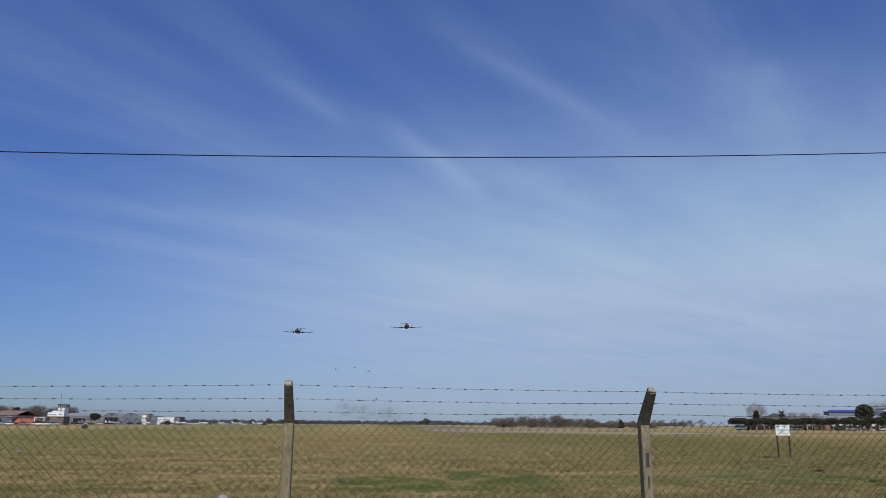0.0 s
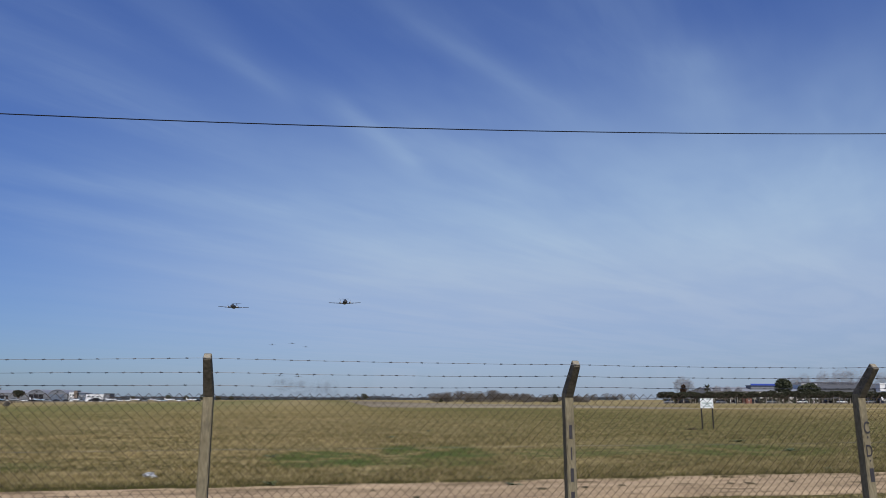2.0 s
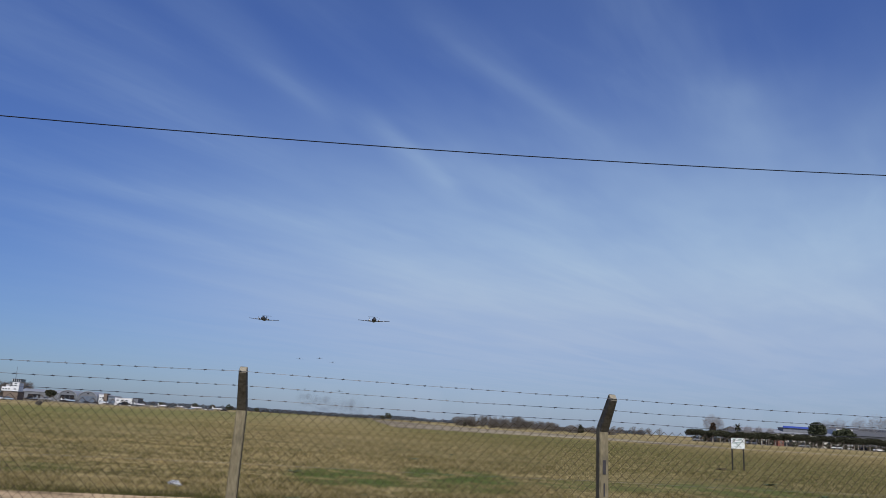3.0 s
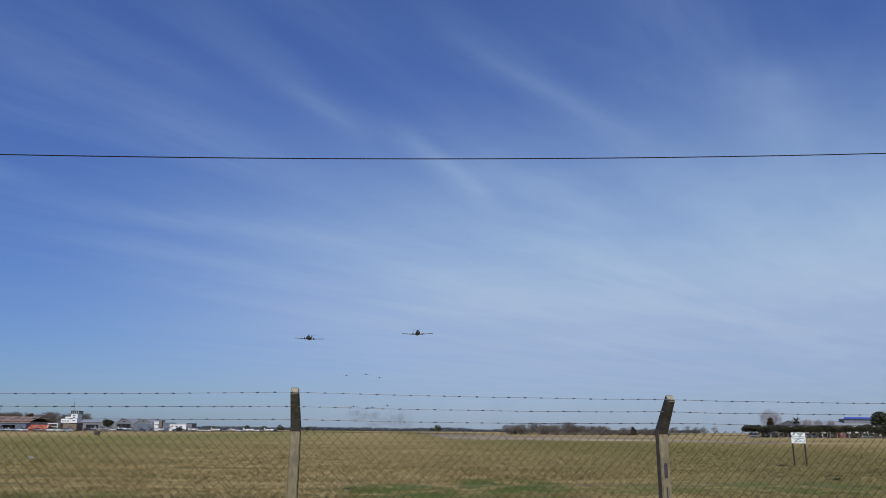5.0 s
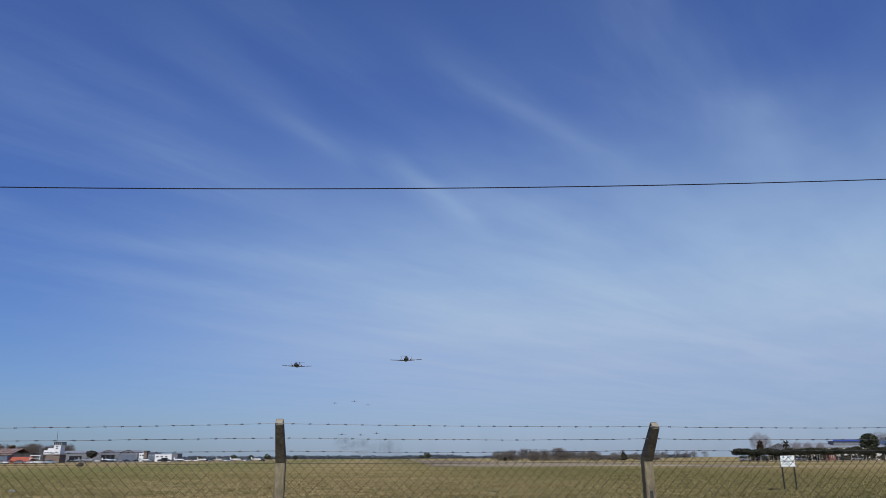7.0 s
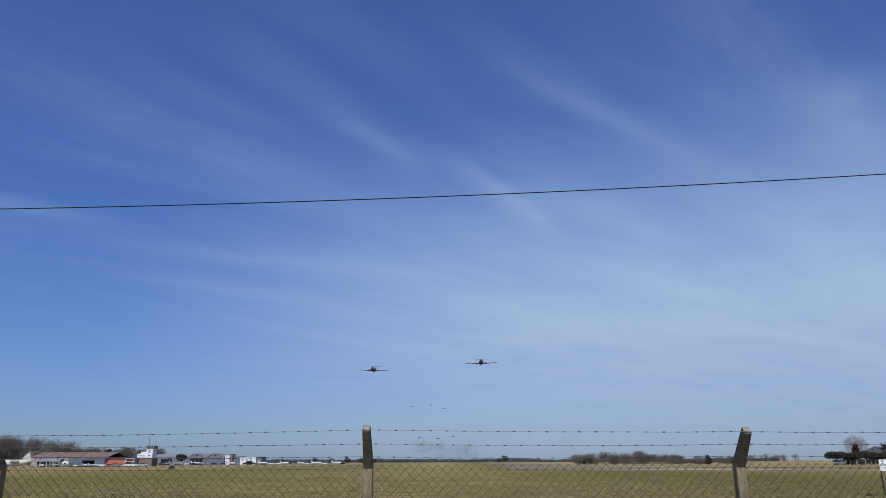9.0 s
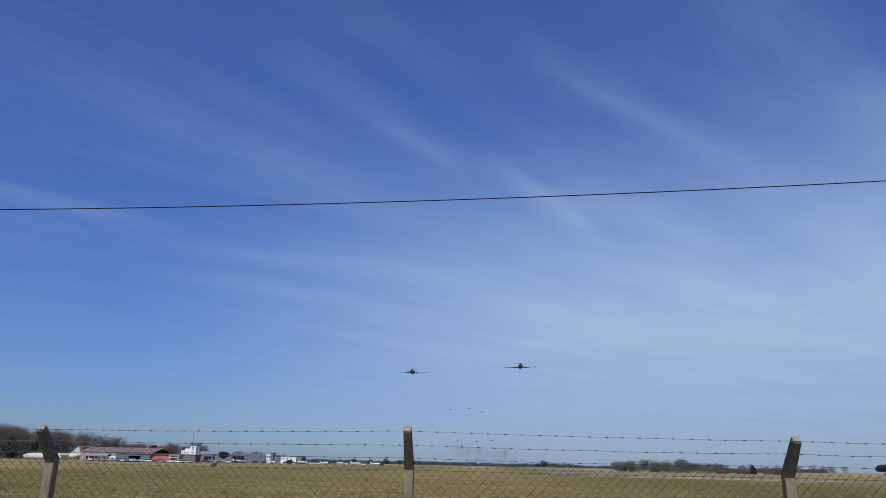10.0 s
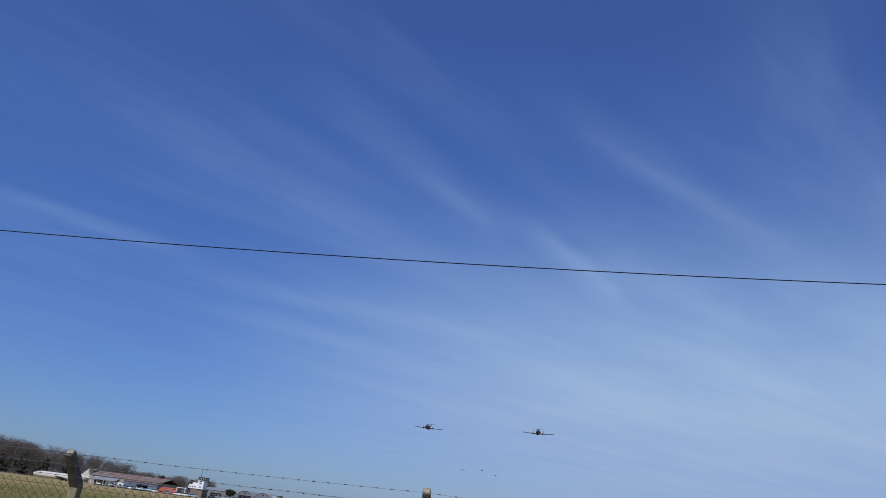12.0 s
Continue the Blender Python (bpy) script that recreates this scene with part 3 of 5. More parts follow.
def leafy_weed(x, y, size, seed):
    """A low rosette of broad pointed leaves that arch outwards."""
    r = random.Random(seed)
    bm = bmesh.new()
    for k in range(13):
        a, rise = k * 2.4 + r.uniform(-0.3, 0.3), r.uniform(0.25, 1.1)
        out, side = Vector((math.cos(a), math.sin(a), 0)), Vector((-math.sin(a), math.cos(a), 0))
        long, prev = size * r.uniform(0.7, 1.2), None
        for f, w in ((0.0, 0.04), (0.35, 0.17), (0.7, 0.15), (1.0, 0.01)):
            mid = out * (long * f) + Vector((0, 0, long * (rise * f - 0.75 * rise * f * f) - 0.01))
            now = [bm.verts.new(mid + side * long * w), bm.verts.new(mid + Vector((0, 0, -0.02 * long))), bm.verts.new(mid - side * long * w)]
            if prev:
                bm.faces.new((prev[0], prev[1], now[1], now[0]))
                bm.faces.new((prev[1], prev[2], now[2], now[1]))
            prev = now
    weed = part("leafy_weed", bm, M_WEED)
    weed.matrix_basis = pose(x, y, ground_height(x, y), 0, 0, r.uniform(0, 360))
    return tagged(weed, "low dark green broad-leaved weed in the dry grass", "weed", "leafy weeds")


WEEDS = ((-0.88, 23.15, 0.28), (4.02, 34.4, 0.26), (6.69, 40.01, 0.24), (17.43, 27.95, 0.3), (16.13, 22.87, 0.3), (16.24, 29.85, 0.24), (-0.51, 15.9, 0.22), (3.99, 16.09, 0.24), (0.88, 16.99, 0.2), (12.83, 16.63, 0.26), (4.28, 14.86, 0.2))
for k, (x, y, size) in enumerate(WEEDS):
    leafy_weed(x, y, size, 60 + k)

# ---- fence ----
FENCE_Y, BEND, ARM_REACH = 5.65, 1.75, 0.22
POST_X = [-6.13, -3.364, -0.607, 2.150, 4.775, 7.50]
POST_RISE = [0.22, 0.212, 0.25, 0.225, 0.225, 0.225]
POST_LEAN = [0.0, 0.9, 0.25, -0.2, -0.3, 0.0]


def bay(x):
    """The bay of the fence in which x lies, and how far along it."""
    k = 0
    while k < 4 and x >= POST_X[k + 1]:
        k += 1
    return k, (x - POST_X[k]) / (POST_X[k + 1] - POST_X[k])


def arm_rise(x):
    k, f = bay(x)
    return POST_RISE[k] + (POST_RISE[k + 1] - POST_RISE[k]) * f


def fence_post(x, lean, writing=0):
    ARM_RISE = arm_rise(x)
    post = thing("fence_post", (x, FENCE_Y, 0), "weathered concrete fence post with an overhanging arm", "fence post", "posts of the airfield fence")
    post.matrix_basis = pose(x, FENCE_Y, 0, 0, lean, 0)
    bm = bmesh.new()
    levels = [(-0.4, 0.042, 0.050), (0.0, 0.041, 0.049), (0.6, 0.039, 0.047), (1.2, 0.037, 0.045), (BEND, 0.035, 0.043)]
    rings = []
    for z, w, d in levels:
        c = 0.008
        o = 0.0012 * noise.noise(Vector((x * 3, z * 4, 1)))
        rings.append([bm.verts.new((px + o, py, z)) for px, py in ((-w + c, -d), (w - c, -d), (w, -d + c), (w, d - c), (w - c, d), (-w + c, d), (-w, d - c), (-w, -d + c))])
    for a, b in zip(rings, rings[1:]):
        for k in range(8):
            bm.faces.new((a[k], a[(k + 1) % 8], b[(k + 1) % 8], b[k]))
    bm.faces.new(rings[0][::-1])
    bm.faces.new(rings[-1])
    part("shaft", bm, M_CONCRETE, post)
    # the arm leans out over the camera's side
    bm = bmesh.new()
    ends = []
    along = Vector((0, -ARM_REACH, ARM_RISE)).normalized()
    normal = Vector((0, along.z, -along.y))
    for base, w, d in ((Vector((0, 0.0, BEND - 0.018)), 0.0345, 0.043), (Vector((0, -ARM_REACH, BEND + ARM_RISE)), 0.027, 0.034)):
        c = 0.006
        ends.append([bm.verts.new(base + Vector((px, 0, 0)) + normal * py) for px, py in ((-w + c, -d), (w - c, -d), (w, -d + c), (w, d - c), (w - c, d), (-w + c, d), (-w, d - c), (-w, -d + c))])
    for k in range(8):
        bm.faces.new((ends[0][k], ends[0][(k + 1) % 8], ends[1][(k + 1) % 8], ends[1][k]))
    bm.faces.new(ends[0][::-1])
    bm.faces.new(ends[1])
    bmesh.ops.recalc_face_normals(bm, faces=bm.faces)
    part("arm", bm, M_CONCRETE_ARM, post, "mossy overhanging arm, its underside shade put into the colour")
    tip = Vector((0, -ARM_REACH, BEND + ARM_RISE))
    bm = bmesh.new()
    prism(bm, tip - along * 0.004, tip + along * 0.006, 0.036, 0.031, 4)
    bmesh.ops.rotate(bm, cent=tip, matrix=Matrix.Rotation(radians(45), 3, along), verts=bm.verts)
    part("cap", bm, M_LICHEN, post, "pale chipped end of the arm")
    if writing == 1:  # sprayed letters, as plain strokes
        for z, h, w in ((1.455, 0.105, 0.026), (1.29, 0.095, 0.011), (1.13, 0.10, 0.026), (0.965, 0.085, 0.030)):
            part("paint_bar", boxed(-w / 2, w / 2, -0.048, -0.0455, z - h / 2, z + h / 2, bevel=0.001), M_PAINT, post, "black sprayed mark")
    if writing == 2:
        for text, z in (("C", 1.425), (".", 1.385), ("D", 1.235), (".", 1.195)):
            cu = bpy.data.curves.new("letter", "FONT")
            cu.body, cu.size, cu.extrude, cu.align_x = text, 0.14, 0.001, "CENTER"
            tmp = bpy.data.objects.new("letter", cu)
            scene.collection.objects.link(tmp)
            bpy.context.view_layer.update()
            me = bpy.data.meshes.new_from_object(tmp.evaluated_get(bpy.context.evaluated_depsgraph_get()))
            bpy.data.objects.remove(tmp)
            me.materials.clear()
            me.materials.append(M_PAINT)
            ob = shared("letter", me, post, Matrix.Translation((0.004, -0.0485, z)) @ Matrix.Diagonal((0.62, 1, 1, 1)) @ pose(0, 0, 0, 90, 0, 0))
            tagged(ob, "black sprayed letter")
        part("paint_bar", boxed(-0.012, 0.026, -0.0485, -0.046, 1.03, 1.14, bevel=0.001), M_PAINT, post, "black sprayed mark")
    return post


for k, post_x in enumerate(POST_X):
    fence_post(post_x, POST_LEAN[k], {3: 1, 4: 2}.get(k, 0))
FX0, FX1 = POST_X[0], POST_X[-1]


def wire_tube(name, points, r, material, n=4):
    verts, faces = [], []
    for p in points:
        for k in range(n):
            a = k * math.tau / n + 0.4
            verts.append((p[0], p[1] + r * math.cos(a), p[2] + r * math.sin(a)))
    for i in range(len(points) - 1):
        for k in range(n):
            faces.append((i * n + k, i * n + (k + 1) % n, (i + 1) * n + (k + 1) % n, (i + 1) * n + k))
    return raw_mesh(name, verts, faces, material)


# three strands of barbed wire along the arms; each has its barbs as parts
barb_bm = bmesh.new()
prism(barb_bm, (-0.006, -0.008, -0.004), (0.006, 0.008, 0.004), 0.0011, 0.0008, 4)
prism(barb_bm, (-0.006, 0.005, -0.006), (0.006, -0.005, 0.006), 0.0011, 0.0008, 4)
prism(barb_bm, (-0.011, 0, 0), (0.011, 0, 0), 0.0031, 0.0031, 5)
barb_me = bpy.data.meshes.new("barb")
barb_bm.to_mesh(barb_me)
barb_bm.free()
barb_me.materials.append(M_BARB)
for j, f in enumerate((0.16, 0.52, 0.90)):
    rng = random.Random(40 + j)

    def strand(x, f=f, j=j):
        k, q = bay(x)
        sag = 0.014 * (4 * q * (1 - q)) * (0.6 + 0.5 * noise.noise(Vector((k * 1.7, j * 3.1, 0))))
        return (x, FENCE_Y - ARM_REACH * f - 0.045, BEND + arm_rise(x) * f + 0.012 - sag + 0.003 * noise.noise(Vector((x * 2.2, j * 5.0, 1))))

    pts = [strand(FX0 + i * (FX1 - FX0) / 280) for i in range(281)]
    ob = new("barbed_wire", wire_tube("barbed_wire", pts, 0.0015, M_BARB))
    tagged(ob, "taut rusty barbed wire strand along the post arms", "barbed wire", "barbed wire strands")
    x = FX0 + 0.05
    while x < FX1:
        shared("barb", barb_me, ob, Matrix.Translation(strand(x)) @ Matrix.Rotation(rng.random() * 6.3, 4, "X"))
        x += 0.118 + rng.uniform(-0.012, 0.012)

# chain link, one panel for each bay: zigzag wires hooked into each other
PITCH, MESH_TOP = 0.0695, 1.743


def chain_link_panel(x0, x1):
    verts, faces = [], []
    count = int((x1 - x0) / (PITCH / 2))
    step = (x1 - x0) / count
    rows = int(MESH_TOP / (PITCH / 2)) - 1
    r = 0.0020
    for i in range(count):
        base = len(verts)
        xl, xr = x0 + i * step - 0.0016, x0 + (i + 1) * step + 0.0016
        for k in range(rows + 1):
            z = MESH_TOP - k * PITCH / 2
            x = xl if (k + i) % 2 else xr
            bulge = 0.010 * noise.noise(Vector((x * 0.9, z * 1.6, 6.0)))
            wob = 0.004 * noise.noise(Vector((x * 2.0, z * 2.0, 9.0)))
            yy = FENCE_Y + 0.052 + bulge + (0.0016 if (k + i) % 2 else -0.0016)
            rr = r * (1.6 if k == 0 else 1.25 if k == 1 else 1.0)  # twisted knuckles along the top
            for a in (0.5, 2.6, 4.7):
                verts.append((x + wob + rr * math.cos(a), yy + rr * math.sin(a) * 0.8, z + wob + rr * 0.5 * math.sin(a)))
        for k in range(rows):
            for q in range(3):
                a = base + 3 * k
                faces.append((a + q, a + (q + 1) % 3, a + 3 + (q + 1) % 3, a + 3 + q))
    ob = new("chain_link_panel", raw_mesh("chain_link_panel", verts, faces, M_WIRE))
    tagged(ob, "rusty diamond chain-link fence mesh between posts", "fence mesh", "chain-link panels")
    return ob


for q0, q1 in zip(POST_X, POST_X[1:]):
    panel = chain_link_panel(q0, q1)
    for z in (1.716, 1.345, 0.10):
        pts = [(q0 + (q1 - q0) * i / 24, FENCE_Y + 0.047, z - 0.006 * math.sin(math.pi * i / 24)) for i in range(25)]
        shared("tension_wire", wire_tube("tension_wire", pts, 0.0005 if z == 1.345 else 0.0013, M_PALE_WIRE if z == 1.345 else M_WIRE), panel, Matrix())

# ---- overhead cable and its poles (the poles stand beyond the view) ----


def cable_z(x):
    return 3.989 + 0.0374 * x + 0.00307 * x * x


LEFT_POLE, RIGHT_POLE, CABLE_Y = -30.0, 18.0, 6.0
cable = new("overhead_cable", wire_tube("overhead_cable", [(LEFT_POLE + (RIGHT_POLE - LEFT_POLE) * i / 90, CABLE_Y, cable_z(LEFT_POLE + (RIGHT_POLE - LEFT_POLE) * i / 90)) for i in range(91)], 0.0044, M_CABLE, 8))
tagged(cable, "thin black overhead cable sagging between poles", "cable")
for px in (LEFT_POLE, RIGHT_POLE):
    pole = thing("utility_pole", (px, CABLE_Y + 0.13, 0), "old round timber pole carrying the overhead cable", "utility pole", "cable poles")
    part("pole_shaft", prism(bmesh.new(), (0, 0, -0.5), (0, 0, cable_z(px) + 0.6), 0.13, 0.09, 12), M_POLE, pole)
    part("bracket", prism(bmesh.new(), (0, 0, cable_z(px)), (0, -0.14, cable_z(px)), 0.02, 0.015, 8), M_STEEL_DARK, pole)

# ---- notice sign in the field ----
sign = thing("notice_sign", (23.15, 40.2, 0), "white notice board on two dark steel legs in the grass", "sign", turn=-6)
part("board", boxed(-0.39, 0.39, -0.015, 0.015, 1.20, 1.78, bevel=0.006), M_SIGN, sign, "white enamel board")
for x in (-0.33, 0.33):
    part("leg", boxed(x - 0.034, x + 0.034, 0.017, 0.065, -0.3, 1.74, bevel=0.004), M_LEG, sign, "dark steel leg")
for x0, x1, z0, z1 in ((-0.02, 0.24, 1.71, 1.745), (-0.02, 0.18, 1.665, 1.69), (-0.34, 0.30, 1.53, 1.555), (-0.30, 0.34, 1.46, 1.482), (-0.26, 0.22, 1.29, 1.31)):
    part("text_bar", boxed(x0, x1, -0.0185, -0.0155, z0, z1), M_SIGN_INK, sign, "faded unreadable line of print")
bm = bmesh.new()
prism(bm, (-0.22, -0.0155, 1.70), (-0.22, -0.0195, 1.70), 0.07, 0.07, 4)
part("emblem", bm, M_SIGN_INK, sign, "faded green diamond emblem")
bm = bmesh.new()
for a in (35, 145, 215, 325):
    prism(bm, (0, -0.017, 1.40), (0.19 * math.cos(radians(a)), -0.017, 1.40 + 0.13 * math.sin(radians(a))), 0.012, 0.008, 4)
part("print_figure", bm, M_SIGN_INK, sign, "faded crossed figure")

# ---- litter ----
bm = bmesh.new()
bmesh.ops.create_icosphere(bm, subdivisions=3, radius=0.115)
for w in bm.verts:
    k = 0.92 + 0.7 * noise.noise(w.co * 11.0) + 0.45 * noise.noise(w.co * 26.0)
    w.co = Vector((w.co.x * 1.15 * k, w.co.y * 0.8 * k, max(-0.02, w.co.z * 0.55 * k + 0.05)))
bag = part("plastic_bag", bm, M_BAG)
bag.matrix_basis = pose(-3.15, 17.45, 0.03, 0, 0, 20)
tagged(bag, "crumpled white plastic bag lying on the grass", "litter")
scrap = copy_thing(bag, pose(-19.6, 45.0, 0.03, 0, 0, 70))
tagged(scrap, "small white scrap of plastic far out on the grass", "litter")
rng = random.Random(11)
clod_bm = bmesh.new()
bmesh.ops.create_icosphere(clod_bm, subdivisions=2, radius=0.10)
for w in clod_bm.verts:
    k = 1 + 0.5 * noise.noise(w.co * 14.0)
    w.co = Vector((w.co.x * 1.5 * k, w.co.y * k, w.co.z * 0.45 * k))
M_CLOD = mat("dark_earth_clod", (0.05, 0.042, 0.022), (0.11, 0.09, 0.05), 6.0, 40.0, 0.95, bump=0.5)
clod_me = bpy.data.meshes.new("earth_clod")
clod_bm.to_mesh(clod_me)
clod_bm.free()
clod_me.materials.append(M_CLOD)
for i in range(26):
    x = rng.uniform(-7, 13)
    near, far = track_edges(x)
    y = near + (far - near) * rng.choice((rng.uniform(0.42, 0.58), rng.uniform(0.85, 0.98), rng.uniform(0.03, 0.2)))
    s = rng.uniform(0.25, 0.8)
    ob = new("earth_clod", clod_me)
    ob.matrix_basis = pose(x, y, 0.045, 0, 0, rng.uniform(0, 360)) @ Matrix.Diagonal((s, s, s * 0.8, 1))
    tagged(ob, "dark clod of earth and dead grass on the track", "clod", "clods on the track")

# dark mark left of the sign's legs, built from the clod mesh
clump = new("earth_clod", clod_me)
clump.matrix_basis = pose(21.84, 39.58, 0.03, 0, 0, 8) @ Matrix.Diagonal((2.1, 2.0, 2.2, 1))
tagged(clump, "low dark lump beside the notice sign", "clod")

# ---- trees ----


def bare_tree(bm, base, height, seed, twigs=5, spread=0.36):
    """A leafless tree: trunk, limbs, branches and twigs as thin tapered bars."""
    r = random.Random(seed)
    base = Vector(base)
    top = base + Vector((r.uniform(-0.05, 0.05), r.uniform(-0.05, 0.05), 0.62)) * height
    prism(bm, base - Vector((0, 0, 0.3)), top, height * 0.018, height * 0.007, 5)
    for i in range(9):
        f = 0.28 + 0.72 * i / 8
        a = r.uniform(0, math.tau)
        p = base.lerp(top, f)
        ln = height * spread * r.uniform(0.7, 1.15) * (1.25 - 0.5 * f)
        q = p + Vector((math.cos(a) * 0.62, math.sin(a) * 0.62, r.uniform(0.65, 1.0))) * ln
        prism(bm, p, q, height * 0.006, height * 0.0028, 3)
        for j in range(5):
            g = r.uniform(0.3, 1.0)
            b = r.uniform(0, math.tau)
            s = p.lerp(q, g)
            e = s + Vector((math.cos(b) * 0.8, math.sin(b) * 0.8, r.uniform(0.2, 1.0))) * ln * r.uniform(0.25, 0.5)
            prism(bm, s, e, height * 0.0028, height * 0.0016, 3)
            for k in range(twigs):
                b2 = r.uniform(0, math.tau)
                s2 = s.lerp(e, r.uniform(0.3, 1.0))
                e2 = s2 + Vector((math.cos(b2), math.sin(b2), r.uniform(-0.1, 1.0))) * ln * r.uniform(0.10, 0.24)
                prism(bm, s2, e2, height * 0.0016, height * 0.0009, 3)


def leaf_cloud(lumps, count, size, seed, flat=0.35):
    """Small bent leaf sprays spread through overlapping lumps (centre, radii), with gaps between them."""
    r = random.Random(seed)
    bm = bmesh.new()
    weights = [c[3] * c[4] * c[5] for c in lumps]
    for _ in range(count):
        cx, cy, cz, rx, ry, rz = r.choices(lumps, weights)[0]
        d = Vector((r.gauss(0, 1), r.gauss(0, 1), r.gauss(0, 1))).normalized() * r.uniform(0.55, 1.05)
        p = Vector((cx + d.x * rx, cy + d.y * ry, cz + d.z * rz))
        if noise.noise(p * (1.6 / max(rx, 0.5)) + Vector((seed, 0, 0))) < -0.28:
            continue
        s = size * r.uniform(0.6, 1.4)
        a = Vector((r.gauss(0, 1), r.gauss(0, 1), r.gauss(0, flat))).normalized() * s
        b = Vector((r.gauss(0, 1), r.gauss(0, 1), r.gauss(0, 1))).normalized()
        b = (b - a.normalized() * b.dot(a.normalized())).normalized() * s * 0.6
        mid = Vector((0, 0, s * 0.25))
        v0, v1, v2, v3 = (bm.verts.new(q) for q in (p - a, p - b + mid, p + a, p + b + mid))
        bm.faces.new((v0, v1, v2))
        bm.faces.new((v0, v2, v3))
    return bm


def crown_tree(name, place, lumps, count, size, material, trunk, limbs, label, category, group="", seed=1, bark=None):
    tree = thing(name, place, label, category, group)
    r = random.Random(seed)
    bm = bmesh.new()
    h, rad = trunk
    prism(bm, (0, 0, -0.3), (0.05 * h, 0, h), rad, rad * 0.6, 8)
    for cx, cy, cz, rx, ry, rz in lumps[:limbs]:
        prism(bm, (0.03 * h, 0, h * r.uniform(0.7, 0.98)), (cx, cy, cz), rad * 0.5, rad * 0.2, 5)
    part("trunk", bm, bark or M_BARK, tree)
    part("crown", leaf_cloud(lumps, count, size, seed), material, tree)
    return tree


def far_wood(name, spots, material, label, seed):
    """Many leafless trees with a mist of fine twigs about their crowns."""
    lumps = [(x, y, h * 0.62, h * 0.26, h * 0.26, h * 0.34) for x, y, h in spots]
    lumps += [(x, y, h * 0.22, h * 0.26, h * 0.22, h * 0.22) for x, y, h in spots]
    bm = leaf_cloud(lumps, 1700 * len(spots), 0.20, seed, 1.5)
    for i, (x, y, h) in enumerate(spots):
        bare_tree(bm, (x, y, 0), h, seed + i, twigs=4, spread=0.40)
    return tagged(part(name, bm, material), label, "woods", kind="stuff")


rng = random.Random(5)
spots = []
for i in range(120):
    f = rng.random()
    x = -345 + f * 102
    spots.append((x, 455 + rng.uniform(-12, 45), (25.0 - 8.0 * f) * rng.uniform(0.80, 1.05)))
far_wood("bare_wood", spots, M_TWIG, "leafless grey-brown wood behind the airfield sheds", 100)
spots = [(-312 + 76 * rng.random(), 620 + rng.uniform(-10, 30), rng.uniform(12.0, 15.0)) for _ in range(80)]
far_wood("low_bare_wood", spots, M_TWIG, "lower leafless brown wood behind the sheds", 300)
t = thing("bare_tree", (-236, 452, 0), "tall leafless tree rising over the rusty shed", "tree")
bm = bmesh.new()
bare_tree(bm, (0, 0, 0), 15.5, 777, twigs=7, spread=0.42)
part("branch_framework", bm, M_TWIG, t)
# dark evergreens before the wood
for i, (x, y, h) in enumerate(((-292, 432, 10.5), (-281, 436, 12.0), (-270, 438, 9.5), (-262, 430, 11.0), (-252, 434, 8.0), (-302, 430, 10.0), (-312, 434, 12.5), (-320, 430, 10.0), (-287, 428, 8.0), (-276, 429, 7.5))):
    lumps = [(rng.uniform(-1.6, 1.6), rng.uniform(-1.5, 1.5), h * q, h * 0.26 * w, h * 0.26 * w, h * 0.18) for q, w in ((0.25, 1.1), (0.42, 1.2), (0.6, 1.0), (0.78, 0.75), (0.9, 0.4))]
    crown_tree("evergreen_tree", (x, y, 0), lumps, 900, 0.55, M_PINE, (h * 0.5, 0.25), 3, "dark evergreen tree at the wood's edge", "tree", "evergreens by the wood", 50 + i)
# dark round tree by the grey hangars
crown_tree("round_tree", (-149.5, 430, 0), [(0, 0, 4.3, 2.6, 2.4, 1.9), (-1.4, 0, 4.9, 1.6, 1.6, 1.3), (1.5, 0.4, 4.6, 1.5, 1.5, 1.3)], 1300, 0.38, M_PINE, (3.0, 0.3), 3, "dark rounded evergreen beside the grey hangars", "tree", seed=71)
crown_tree("evergreen_tree", (-187, 420, 0), [(0, 0, 7.2, 1.9, 1.8, 1.2), (1.0, 0, 8.1, 1.2, 1.2, 0.9), (-1.2, 0, 6.6, 1.4, 1.4, 1.0)], 800, 0.42, M_RUSSET, (6.4, 0.25), 3, "dark tree top showing over the rusty shed", "tree", seed=72)

# scrub thicket across the field, and single trees along it
for i in range(26):
    f = i / 25
    x = 69 + f * 85 + rng.uniform(-1.2, 1.2)
    h = 1.25 * (2.8 + 3.2 * math.sin(math.pi * min(1, f * 1.25 + 0.12)) ** 0.7 if f < 0.68 else 3.2) * rng.uniform(0.78, 1.08)
    bush = thing("scrub_bush", (x, 400 + rng.uniform(-5, 6), 0), "brown leafless scrub bush in the field", "bush", "scrub thicket")
    for k in range(3):
        bm = bmesh.new()
        bare_tree(bm, (rng.uniform(-2, 2), rng.uniform(-2, 2), 0), h * rng.uniform(0.78, 0.98), 900 + 7 * i + k, twigs=4, spread=0.46)
        part("branching_stem", bm, M_TWIG, bush)
    lumps = [(rng.uniform(-2.5, 2.5), rng.uniform(-1.5, 1.5), h * rng.uniform(0.12, 0.70), 2.3, 1.8, h * 0.26) for _ in range(9)]
    tagged(part("twig_mass", leaf_cloud(lumps, 7500, 0.11, 500 + i, 1.5), M_SCRUB, bush), kind="stuff")
crown_tree("conifer", (136.8, 398, 0), [(0, 0, 0.9, 2.0, 2.0, 0.8), (0, 0, 2.0, 1.7, 1.7, 0.9), (0, 0, 3.2, 1.1, 1.1, 0.9), (0, 0, 4.1, 0.6, 0.6, 0.7)], 1300, 0.32, M_PINE, (3.5, 0.16), 2, "small dark cone-shaped conifer in the field", "tree", seed=81)
